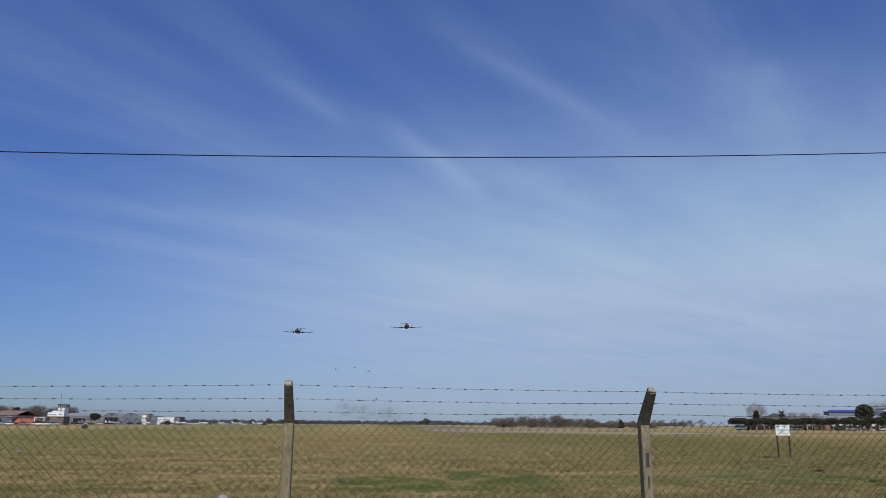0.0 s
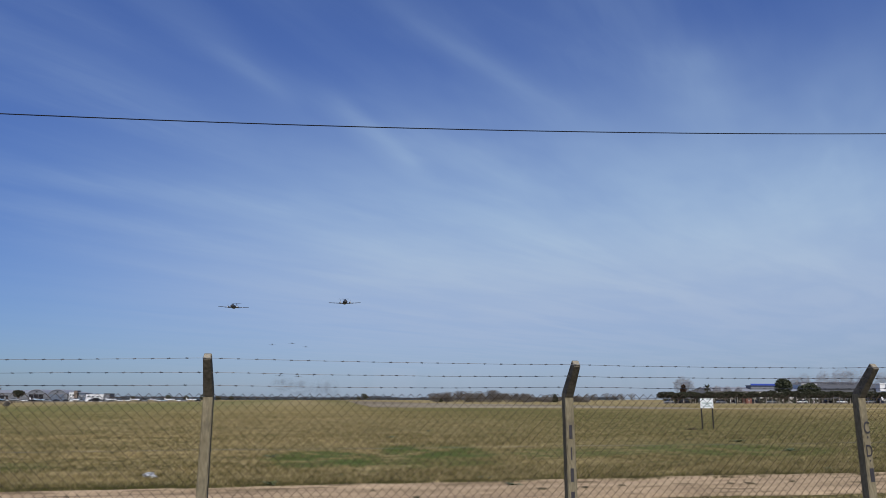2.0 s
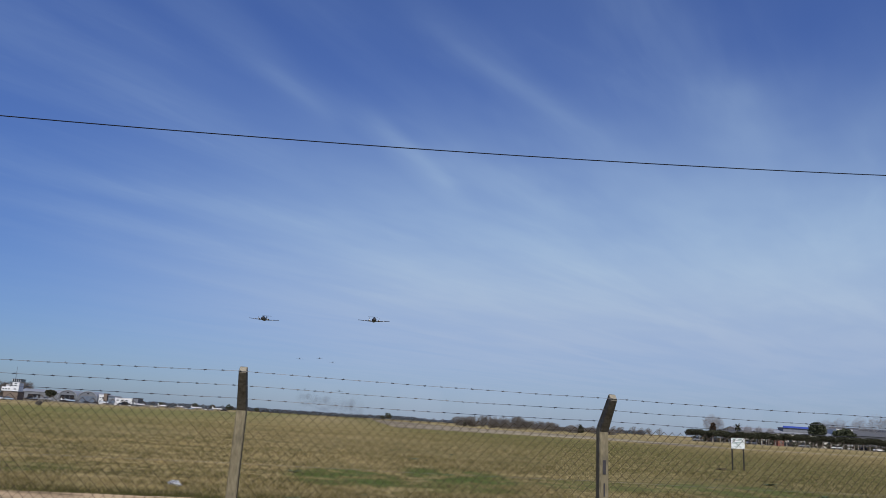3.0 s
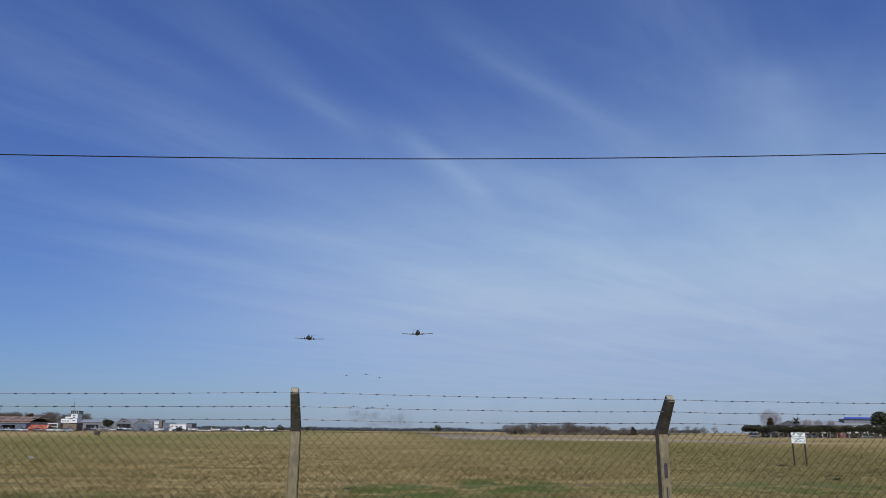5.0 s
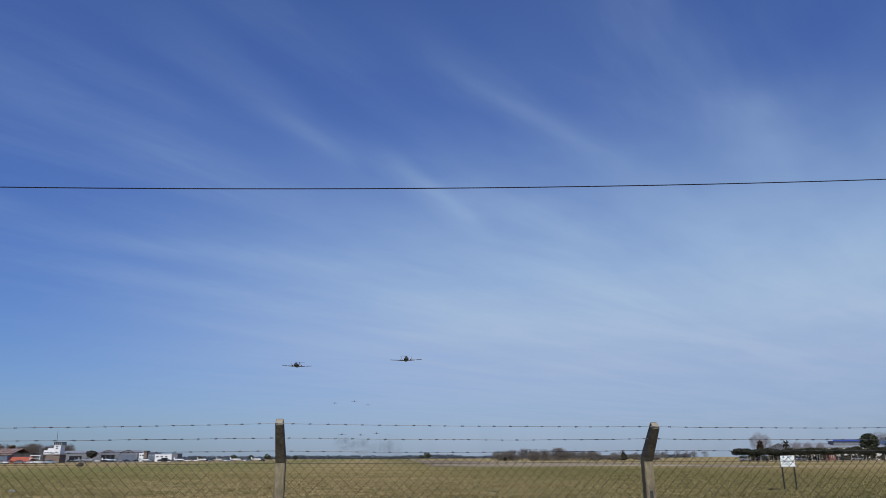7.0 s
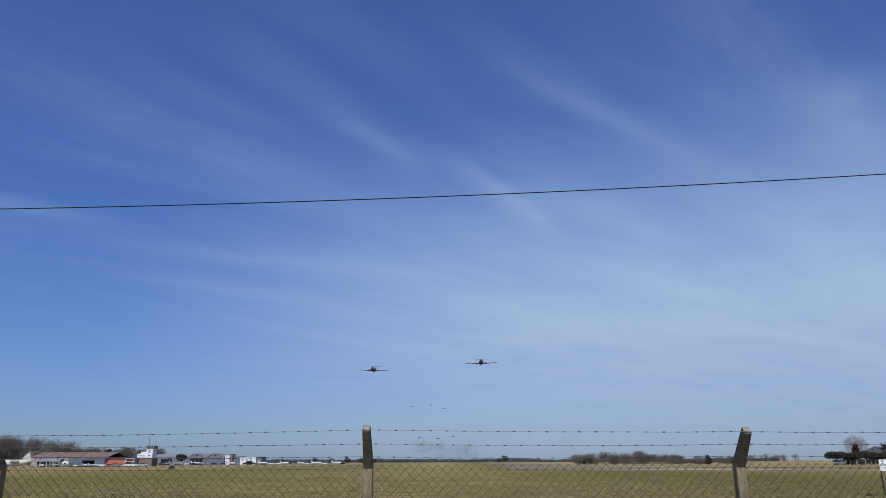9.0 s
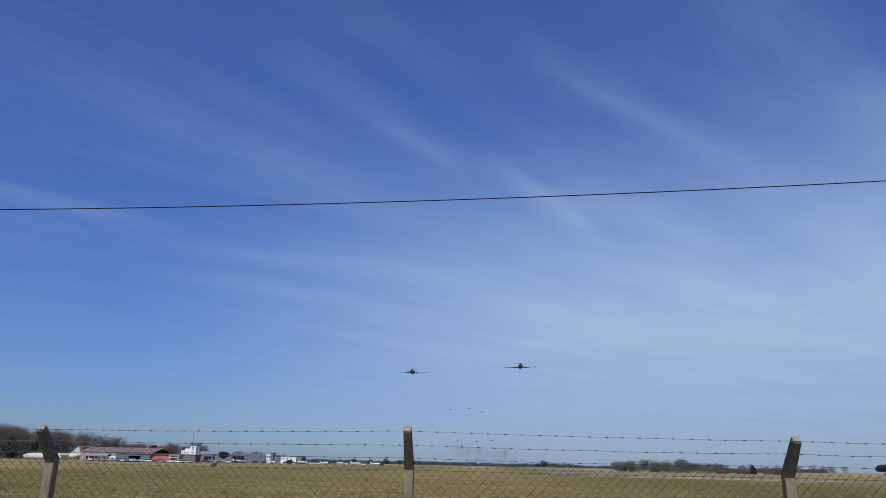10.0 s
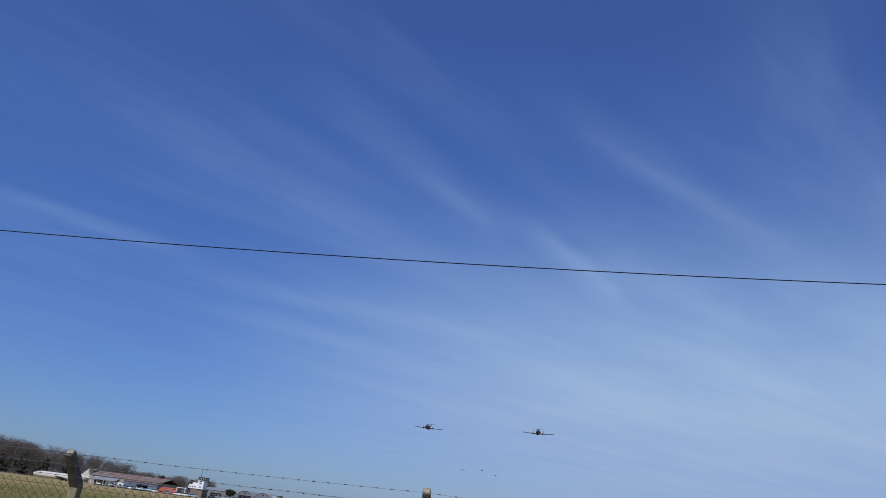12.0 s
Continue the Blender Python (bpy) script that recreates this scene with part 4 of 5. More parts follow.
crown_tree("dark_shrub", (71.8, 396, 0), [(0, 0, 0.8, 1.0, 1.0, 0.8), (0, 0, 1.5, 0.6, 0.6, 0.6)], 400, 0.26, M_PINE, (1.2, 0.1), 1, "small dark shrub at the thicket's foot", "bush", seed=82)
crown_tree("dark_shrub", (-66.5, 185, 0), [(0, 0, 0.55, 0.7, 0.65, 0.5), (0.3, 0, 0.75, 0.45, 0.45, 0.35)], 500, 0.13, M_SCRUB, (0.6, 0.05), 1, "small brown shrub alone on the airfield grass", "bush", seed=84)
for i, x in enumerate((160, 165, 171, 186, 190, 195, 199, 204, 209, 214, 219)):
    t = thing("thin_tree", (x, 478 + rng.uniform(-8, 8), 0), "thin grey half-bare tree at the field's far side", "tree", "thin far trees")
    h = rng.uniform(4.6, 6.8)
    bm = bmesh.new()
    bare_tree(bm, (0, 0, 0), h, 1300 + i, twigs=5, spread=0.44)
    part("framework", bm, M_TWIG, t)
    part("crown", leaf_cloud([(-0.9, 0, h * 0.62, 1.5, 1.3, h * 0.22), (0.8, 0, h * 0.8, 1.3, 1.2, h * 0.17), (1.2, 0, h * 0.4, 1.2, 1.2, h * 0.3)], 420, 0.2, 1400 + i), M_SCRUB, t)

# far tree line on the horizon, one object; distance haze is in its colour
bm_lumps = []
for i in range(260):
    x = -520 + 1150 * i / 259
    hgt = 6.0 + 3.6 * noise.noise(Vector((x * 0.012, 2.0, 0))) + 1.6 * noise.noise(Vector((x * 0.06, 5.0, 0)))
    bm_lumps.append((x, 1450 + 40 * noise.noise(Vector((x * 0.03, 0, 1))), hgt * 0.45, 4.5, 4.0, max(1.2, hgt * 0.6)))
tagged(part("hazy_far_woodland", leaf_cloud(bm_lumps, 26000, 1.3, 61, 0.6), M_HAZY_WOOD), "low tree line on the far horizon, blue-grey haze put into its colour", "woods", kind="stuff")
for i, (x, y, h) in enumerate(((67, 870, 9.0), (60, 866, 5.5), (-96, 640, 5.0), (-110, 640, 5.5), (-84, 650, 6.0), (-133, 620, 4.5), (-72, 650, 5.0), (-62, 660, 4.6))):
    lumps = [(0, 0, h * 0.55, h * 0.42, h * 0.4, h * 0.36), (h * 0.25, 0, h * 0.45, h * 0.3, h * 0.3, h * 0.28)]
    crown_tree("field_tree", (x, y, 0), lumps, 500, h * 0.07, M_LEAF, (h * 0.5, 0.25), 2, "small dark tree standing far across the airfield", "tree", "far single trees", 95 + i)

# ---- the pine row and what stands behind it ----
rng = random.Random(21)
for i in range(43):
    x = 144.0 + i * 2.68 + rng.uniform(-0.7, 0.7)
    if 184.0 < x < 187.6:
        continue
    h = 4.9 + 0.7 * noise.noise(Vector((x * 0.13, 3.0, 0))) + rng.uniform(-0.35, 0.45) - (0.5 if i < 8 else 0.0)
    wide = rng.uniform(2.6, 3.3)
    lumps = [(0, 0, h - 1.15, wide * 0.85, 1.7, 1.25), (-0.4 * wide, 0.2, h - 1.55, wide * 0.6, 1.4, 0.95), (0.45 * wide, -0.2, h - 1.6, wide * 0.6, 1.4, 0.95)]
    lumps += [(rng.uniform(-0.7, 0.7) * wide, rng.uniform(-1.5, 1.5), h - rng.uniform(0.7, 1.2), 1.0, 1.0, 0.5) for _ in range(3)]
    crown_tree("umbrella_pine", (x, 283 + rng.uniform(-1.0, 1.0), 0), lumps, 3400, 0.20, M_PINE, (h - 1.7, 0.17), 5, "dark flat-topped umbrella pine in a row", "tree", "umbrella pine row", 200 + i, M_TRUNK)
crown_tree("round_tree", (209.8, 300, 0), [(0, 0, 8.0, 3.5, 3.2, 2.7), (-1.6, 0, 6.6, 2.4, 2.2, 1.8), (1.8, 0, 6.8, 2.3, 2.2, 1.8), (0, 0, 9.6, 2.2, 2.0, 1.3)], 3200, 0.42, M_LEAF, (5.5, 0.35), 4, "tall rounded evergreen over the pine row", "tree", seed=231)
crown_tree("broad_tree", (223, 301, 0), [(-2.5, 0, 6.2, 3.0, 2.5, 1.7), (1.0, 0, 7.2, 2.8, 2.5, 1.7), (3.6, 0, 6.0, 2.4, 2.2, 1.5)], 2400, 0.42, M_LEAF, (4.5, 0.3), 3, "broad green-brown tree over the pine row", "tree", seed=232)
crown_tree("russet_tree", (156.6, 291, 0), [(0, 0, 3.6, 1.6, 1.5, 1.6), (0, 0, 5.2, 1.4, 1.3, 1.5), (0.1, 0, 6.7, 0.9, 0.9, 1.2)], 1500, 0.34, M_RUSSET, (3.5, 0.2), 2, "narrow russet-brown tree beside the pine row", "tree", seed=233)
palm = thing("palm_tree", (168.2, 292, 0), "palm with a ragged dark crown above the pines", "tree")
part("trunk", prism(bmesh.new(), (0, 0, -0.3), (0.1, 0, 6.6), 0.30, 0.26, 8), M_BARK, palm)
bm = bmesh.new()
for i in range(80):
    a, e = rng.uniform(0, math.tau), rng.uniform(-0.7, 1.2)
    p = Vector((0.1, 0, 6.6))
    way = Vector((math.cos(a) * math.cos(e), math.sin(a) * math.cos(e), math.sin(e)))
    q, ln = p.copy(), rng.uniform(1.7, 2.5)
    side = way.cross(Vector((0, 0, 1))).normalized() * 0.24
    prev = [bm.verts.new(p - side * 0.4), bm.verts.new(p + side * 0.4)]
    for s in range(1, 5):
        q = q + way * ln / 4
        way = (way + Vector((0, 0, -0.28))).normalized()
        w = side * (1.0 if s < 3 else 0.6 if s == 3 else 0.1)
        now = [bm.verts.new(q - w - Vector((0, 0, 0.05))), bm.verts.new(q + w - Vector((0, 0, 0.05)))]
        bm.faces.new((prev[0], prev[1], now[1], now[0]))
        prev = now
part("frond_crown", bm, M_PINE, palm, "drooping dark fronds")
for i, (x, y, h) in enumerate(((162, 303, 12.4), (166, 304, 11.5), (188, 318, 8.6), (193, 318, 8.4), (199, 318, 8.2), (246, 345, 15.0), (253, 345, 16.0), (262, 342, 17.5), (270, 340, 19.2), (277, 340, 19.0), (287, 342, 17.0), (297, 342, 17.5), (308, 345, 16.0))):
    t = thing("bare_tree", (x, y, 0), "tall leafless tree behind the buildings, haze put into its pale grey", "tree", "bare trees behind the buildings")
    bm = bmesh.new()
    bare_tree(bm, (0, 0, 0), h * 0.95, 1700 + i, twigs=8, spread=0.40)
    part("branch_framework", bm, M_TWIG_HAZY, t)
    lumps = [(0, 0, h * 0.60, h * 0.25, h * 0.2, h * 0.27), (0.05 * h, 0, h * 0.76, h * 0.19, h * 0.16, h * 0.19), (-0.1 * h, 0, h * 0.62, h * 0.16, h * 0.15, h * 0.2)]
    tagged(part("twig_mass", leaf_cloud(lumps, 9000, 0.065, 1750 + i, 1.5), M_TWIG_HAZY, t), kind="stuff")

# leafy mass added so that the trunks stand against a dark band
hedge = thing("hedge", (203, 297, 0), "dark leafy band added as a backdrop behind the pine trunks", "hedge")
rng = random.Random(29)
bm = leaf_cloud([(-57 + i * 1.9, rng.uniform(-0.5, 0.5), 1.0, 1.5, 0.9, 1.05 + rng.uniform(-0.15, 0.2)) for i in range(3, 61)], 9000, 0.34, 290)
tagged(part("foliage", bm, M_PINE, hedge), kind="stuff")
rng = random.Random(30)

# ---- buildings ----


def gable(x0, x1, y0, y1, z0, eave, ridge, along="x", over=0.3):
    """A pitched roof shell of real thickness."""
    bm = bmesh.new()
    if along == "x":
        ym = (y0 + y1) / 2
        prof = [(y0 - over, eave - 0.1), (ym, ridge), (y1 + over, eave - 0.1), (y1 + over, eave - 0.25), (ym, ridge - 0.18), (y0 - over, eave - 0.25)]
        rings = [[bm.verts.new((x, p, z)) for p, z in prof] for x in (x0 - over, x1 + over)]
    else:
        xm = (x0 + x1) / 2
        prof = [(x0 - over, eave - 0.1), (xm, ridge), (x1 + over, eave - 0.1), (x1 + over, eave - 0.25), (xm, ridge - 0.18), (x0 - over, eave - 0.25)]
        rings = [[bm.verts.new((p, y, z)) for p, z in prof] for y in (y0 - over, y1 + over)]
    for k in range(6):
        bm.faces.new((rings[0][k], rings[0][(k + 1) % 6], rings[1][(k + 1) % 6], rings[1][k]))
    for ring in rings:
        bm.faces.new(ring)
    bmesh.ops.recalc_face_normals(bm, faces=bm.faces)
    return bm


def window(parent, x, y, z, w, h):
    win = part("window", boxed(x - w / 2, x + w / 2, y - 0.06, y + 0.02, z, z + h), M_WHITE, parent, "white-framed window")
    part("pane", boxed(x - w / 2 + 0.1, x + w / 2 - 0.1, y - 0.09, y - 0.062, z + 0.1, z + h - 0.1), M_GLASS, win)


def plain_building(name, x0, x1, y0, y1, h, wall, roof, label, windows=(), door=None, roof_kind="flat", ridge=0.0, group=""):
    b = thing(name, ((x0 + x1) / 2, y0, 0), label, "building", group)
    hw, d = (x1 - x0) / 2, y1 - y0
    part("wall", boxed(-hw, hw, 0, d, -0.3, h), wall, b)
    if roof_kind == "flat":
        part("roof", boxed(-hw - 0.25, hw + 0.25, -0.3, d + 0.3, h + 0.004, h + 0.35, bevel=0.05), roof, b)
    else:
        part("roof", gable(-hw, hw, 0, d, 0, h + 0.3, ridge, roof_kind), roof, b)
        for s in (-1, 1) if name != "rusty_shed" else ():
            bm = bmesh.new()
            for t in (0.0, 0.25):
                if roof_kind == "x":
                    x = s * (hw - t)
                    corners = ((x, 0, h), (x, d, h), (x, d / 2, ridge - 0.1))
                else:
                    y = t if s < 0 else d - t
                    corners = ((-hw, y, h), (hw, y, h), (0, y, ridge - 0.1))
                bm.faces.new([bm.verts.new(c) for c in corners])
            bmesh.ops.bridge_loops(bm, edges=list(bm.edges))
            bmesh.ops.recalc_face_normals(bm, faces=bm.faces)
            part("gable_wall", bm, wall, b)
    for x, z, w, hh in windows:
        window(b, x, 0, z, w, hh)
    if door:
        x, w, hh = door
        # flat dark panel on the solid wall, coloured as the doorway's shade
        part("door", boxed(x - w / 2, x + w / 2, -0.05, 0.02, 0, hh), M_DARK, b, "dark panel for the shade in an open doorway")
    return b


# rusty shed with its lean-to, and the blue-grey hangar before it
shed = plain_building("rusty_shed", -188.5, -153.5, 346, 366, 4.2, M_SHED_WALL, M_RUST_ROOF, "long weathered beige shed with a rust-streaked pitched roof", [(x, 1.2, 1.6, 1.3) for x in (-14, -9.5, -5.5, -1.5)], None, "x", 6.5)
for i in range(23):
    x = -16.9 + i * 1.52
    bm = bmesh.new()
    prism(bm, (x, -0.25, 4.46), (x, 9.9, 6.53), 0.16, 0.16, 4)
    part("roof_rib", bm, M_ZINC if i % 3 == 0 else M_RUST_ROOF, shed)
bm = bmesh.new()
box(bm, -14.5, -2.6, -4.0, -0.05, 3.1, 3.3)
for w in bm.verts:
    w.co.z += 0.34 * (w.co.y + 4.0) - 0.75
part("lean_to", bm, M_ZINC, shed, "sloping grey zinc lean-to roof")
for x in (-14.2, -11.2, -8.2, -5.4, -2.8):
    part("lean_to_post", boxed(x - 0.09, x + 0.09, -3.9, -3.7, -0.2, 2.4), M_WHITE, shed)
part("front_screen", boxed(-8.6, 2.6, -1.3, -1.1, -0.2, 2.35, bevel=0.03), M_WHITE, shed, "whitewashed front wall under the lean-to")
for x in (-7.0, -4.6, -1.2, 1.0):
    # dark sheets on the screen, coloured as shade within openings
    part("opening", boxed(x - 0.5, x + 0.5, -1.36, -1.303, 0.2, 1.7), M_DARK, shed, "dark panel for the shade in an opening")
hangar = thing("blue_grey_hangar", (-160.4, 340, 0), "blue-grey sheet-metal hangar with an open dark door", "hangar")
part("wall", boxed(-8, -2.0, 0, 5.5, -0.3, 3.5), M_BLUE_GREY, hangar)
part("wall", boxed(3.6, 8, 0, 5.5, -0.3, 3.5), M_BLUE_GREY, hangar)
part("lintel", boxed(-1.99, 3.59, 0.02, 5.5, 2.75, 3.5), M_BLUE_GREY, hangar)
# the hangar's inner shade is painted on its back wall
part("back_wall", boxed(-1.99, 3.59, 5.2, 5.5, -0.3, 2.74), M_DARK, hangar, "hangar back wall, inner shade put into its dark colour")
part("roof", boxed(-8.2, 8.2, -0.3, 5.8, 3.504, 3.75, bevel=0.05), M_RUST_ROOF, hangar, "rust-brown roof edge")
for i in range(11):
    x = -7.7 + i * 0.55
    part("sheet_rib", boxed(x - 0.04, x + 0.04, -0.05, -0.002, 0, 3.45), M_BLUE_GREY, hangar)
for i in range(8):
    x = 3.9 + i * 0.55
    part("sheet_rib", boxed(x - 0.04, x + 0.04, -0.05, -0.002, 0, 3.45), M_BLUE_GREY, hangar)
cottage = thing("red_roofed_hut", (-148.2, 341, 0), "low hut under an orange-red pitched roof", "building")
part("wall", boxed(-4.0, 4.0, 0.6, 5.6, -0.3, 1.25), M_BRICK, cottage)
part("roof", gable(-4.0, 4.0, 0.6, 5.6, 0, 1.3, 2.9, "x", 0.45), M_RED_ROOF, cottage, "orange-red roof")
gantry = thing("white_gantry", (-141.6, 341, 0), "white tubular gantry frame beside the hut", "gantry")
for x in (-2.0, 2.0):
    part("upright", prism(bmesh.new(), (x, 0, -0.3), (x, 0, 3.4), 0.13, 0.13, 8), M_WHITE, gantry)
part("crossbar", prism(bmesh.new(), (-2.12, 0, 3.4), (2.12, 0, 3.4), 0.13, 0.13, 8), M_WHITE, gantry)
part("crossbar", prism(bmesh.new(), (-2.0, 0, 2.3), (2.0, 0, 2.3), 0.09, 0.09, 8), M_WHITE, gantry)

# control tower
tower = thing("control_tower", (-165.8, 420, 0), "stepped white airfield control tower with dark glazed cab", "tower")
# brown-grey material paints the ground floor as shaded
part("base_block", boxed(-3.6, 3.5, 0.6, 9, -0.3, 4.3), M_STAIR, tower, "ground floor, its shade put into a brown-grey colour")
part("wing", boxed(-4.8, 0.2, 0.3, 8, 4.304, 6.4, bevel=0.05), M_WHITE, tower)
part("wing", boxed(-3.0, 0.2, 0.8, 7, 6.404, 7.5, bevel=0.05), M_WHITE, tower)
part("shaft", boxed(0.21, 3.7, 0, 6, 4.304, 9.1, bevel=0.05), M_WHITE, tower)
cab = part("cab", boxed(0.0, 4.1, -0.3, 6.2, 9.104, 10.5, bevel=0.08), M_GLASS, tower, "dark glazed control cab")
for x in (0.05, 1.05, 2.05, 3.05, 4.05):
    part("mullion", boxed(x - 0.06, x + 0.06, -0.4, -0.302, 9.15, 10.45), M_WHITE, cab)
part("roof", boxed(-0.1, 4.2, -0.5, 6.4, 10.504, 10.72, bevel=0.05), M_STEEL_DARK, tower, "dark flat roof")
part("mast", prism(bmesh.new(), (0.2, 3, 10.8), (0.0, 3, 17.0), 0.11, 0.05, 6), M_STEEL_DARK, tower, "thin radio mast")
for z in (5.1, 6.9, 7.9):
    window(tower, 1.9, 0.0, z, 1.3, 0.7)
for x in (-3.9, -2.5, -1.1):
    window(tower, x, 0.3, 5.0, 0.9, 0.7)


def arched_hangar(x, y, half, high, depth, open_door, label):
    h = thing("arched_hangar", (x, y, 0), label, "hangar", "arched hangars")
    n = 14
    arc = [(half * math.cos(math.pi * k / n), high * (0.35 + 0.65 * math.sin(math.pi * k / n))) for k in range(n + 1)]
    bm = bmesh.new()
    rings = []
    for yy in (-0.4, depth):
        outer = [bm.verts.new((a * 1.03, yy, z * 1.03)) for a, z in arc]
        inner = [bm.verts.new((a * 0.985, yy, z * 0.985)) for a, z in arc]
        rings.append((outer, inner))
    for k in range(n):
        bm.faces.new((rings[0][0][k], rings[0][0][k + 1], rings[1][0][k + 1], rings[1][0][k]))
        bm.faces.new((rings[0][1][k + 1], rings[0][1][k], rings[1][1][k], rings[1][1][k + 1]))
        for r in rings:
            bm.faces.new((r[0][k], r[0][k + 1], r[1][k + 1], r[1][k]))
    bmesh.ops.recalc_face_normals(bm, faces=bm.faces)
    part("roof", bm, M_ZINC, h, "curved grey sheet roof")
    bm = bmesh.new()
    f = [bm.verts.new((a * 0.98, 0, z * 0.98)) for a, z in arc] + [bm.verts.new((-half * 0.98, 0, -0.2)), bm.verts.new((half * 0.98, 0, -0.2))]
    b = [bm.verts.new((q.co.x, 0.3, q.co.z)) for q in f]
    bm.faces.new(f)
    bm.faces.new(b[::-1])
    for k in range(len(f)):
        bm.faces.new((f[k], f[(k + 1) % len(f)], b[(k + 1) % len(f)], b[k]))
    bmesh.ops.recalc_face_normals(bm, faces=bm.faces)
    part("front_wall", bm, M_GREY_WALL, h)
    for s in (-1, 1):
        part("side_wall", boxed(s * half - 0.2, s * half + 0.2, 0.31, depth, -0.2, high * 0.36), M_GREY_WALL, h)
    # when open, the door is a black panel for the shade inside
    part("door", boxed(-half * 0.72, half * 0.72, -0.12, -0.01, 0, high * 0.60), M_DARK if open_door else M_BLUE_GREY, h, "dark panel for the shade in an open doorway" if open_door else "closed grey sliding doors")
    for s in range(4):
        part("door_rail", boxed(-half * 0.72 + s * half * 0.48 - 0.08, -half * 0.72 + s * half * 0.48 + 0.08, -0.22, -0.122, 0, high * 0.60), M_GREY_WALL, h)
    part("vent_window", boxed(-0.6, 0.6, -0.1, -0.01, high * 0.76, high * 0.86), M_DARK, h)
    return h


arched_hangar(-183.3, 560, 6.5, 8.0, 26, True, "grey arched hangar with its doors open")
arched_hangar(-169.8, 560, 6.5, 8.0, 26, False, "grey arched hangar with closed doors")
plain_building("grey_hangar", -232, -196, 600, 630, 6.0, M_GREY_WALL, M_ZINC, "long pale grey hangar with a shallow pitched roof", [], (-6, 9, 4.2), "x", 8.2)
plain_building("white_terminal", -162.8, -157.2, 562, 580, 6.2, M_WHITE, M_WHITE, "two-storey white airfield building", [(-1.8, 1.0, 1.3, 1.2), (0.0, 1.0, 1.3, 1.2), (-1.8, 3.8, 1.3, 1.1), (0.0, 3.8, 1.3, 1.1)])
plain_building("brown_stair_block", -159.2, -157.0, 560.5, 562 + 6, 7.2, M_STAIR, M_GREY_WALL, "narrow brown stair block on the white building")
plain_building("grey_annex", -156.9, -151.6, 563, 578, 5.7, M_BLUE_GREY, M_ZINC, "grey annex with a flat roof", [(-1.2, 3.2, 1.4, 1.0), (1.0, 3.2, 1.4, 1.0)])
plain_building("white_hangar", -151.4, -139.8, 561, 580, 4.7, M_WHITE, M_WHITE, "low white hangar with a flat roof", [(-4, 2.9, 1.8, 0.9), (-1, 2.9, 1.8, 0.9), (2, 2.9, 1.8, 0.9)], (1.0, 4.5, 2.6))
plain_building("grey_store", -139.6, -136.0, 562, 576, 5.2, M_GREY_WALL, M_STEEL_DARK, "small grey store with a dark roof")

# long low building and hall behind the pines
plain_building("long_white_building", 190, 238, 326, 346, 5.4, M_JET, M_ZINC, "long low cream building behind the pine row", [(-20 + 4 * i, 1.4, 2.0, 1.4) for i in range(11)], None, "x", 7.6)
fascia = plain_building("blue_fascia_block", 213.2, 226.5, 330, 334, 8.2, M_GREY_WALL, M_ZINC, "grey block with a bright blue roof fascia")
part("fascia", boxed(-6.9, 6.9, -0.6, -0.32, 8.35, 9.2, bevel=0.03), M_BLUE, fascia, "bright blue fascia band")
plain_building("large_hall", 250, 292, 330, 362, 6.6, M_ROOF_DARK, M_ROOF_DARK, "large dark grey hall with a broad shallow roof", [(-17 + 4 * i, 4.0, 2.2, 1.2) for i in range(9)], None, "x", 10.6)
plain_building("white_roof_box", 241.5, 250.0, 331, 338, 9.0, M_WHITE, M_WHITE, "white box-shaped plant room over the roofs")
plain_building("white_tower_block", 281.5, 284.5, 326, 329, 9.3, M_WHITE, M_WHITE, "slim white tower beside the hall")
plain_building("blue_grey_shed", 254.5, 275, 292, 306, 3.7, M_BLUE_GREY, M_ZINC, "blue-grey sheet hangar with a pale pitched roof", [], (4, 6, 2.6), "y", 5.6)
plain_building("brick_kiosk", 184.8, 187.4, 290, 293, 2.9, M_BRICK, M_GREY_WALL, "small red-brick kiosk between the pines", [(0, 1.2, 1.0, 0.9)])
shelter = thing("bus_shelter", (175.5, 287, 0), "white-framed open shelter by the pines", "shelter")
for x in (-2.2, 0.0, 2.2):
    part("upright", boxed(x - 0.1, x + 0.1, -0.1, 0.1, -0.3, 2.3), M_WHITE, shelter)
part("roof", boxed(-2.5, 2.5, -0.8, 1.6, 2.304, 2.5, bevel=0.04), M_WHITE, shelter)


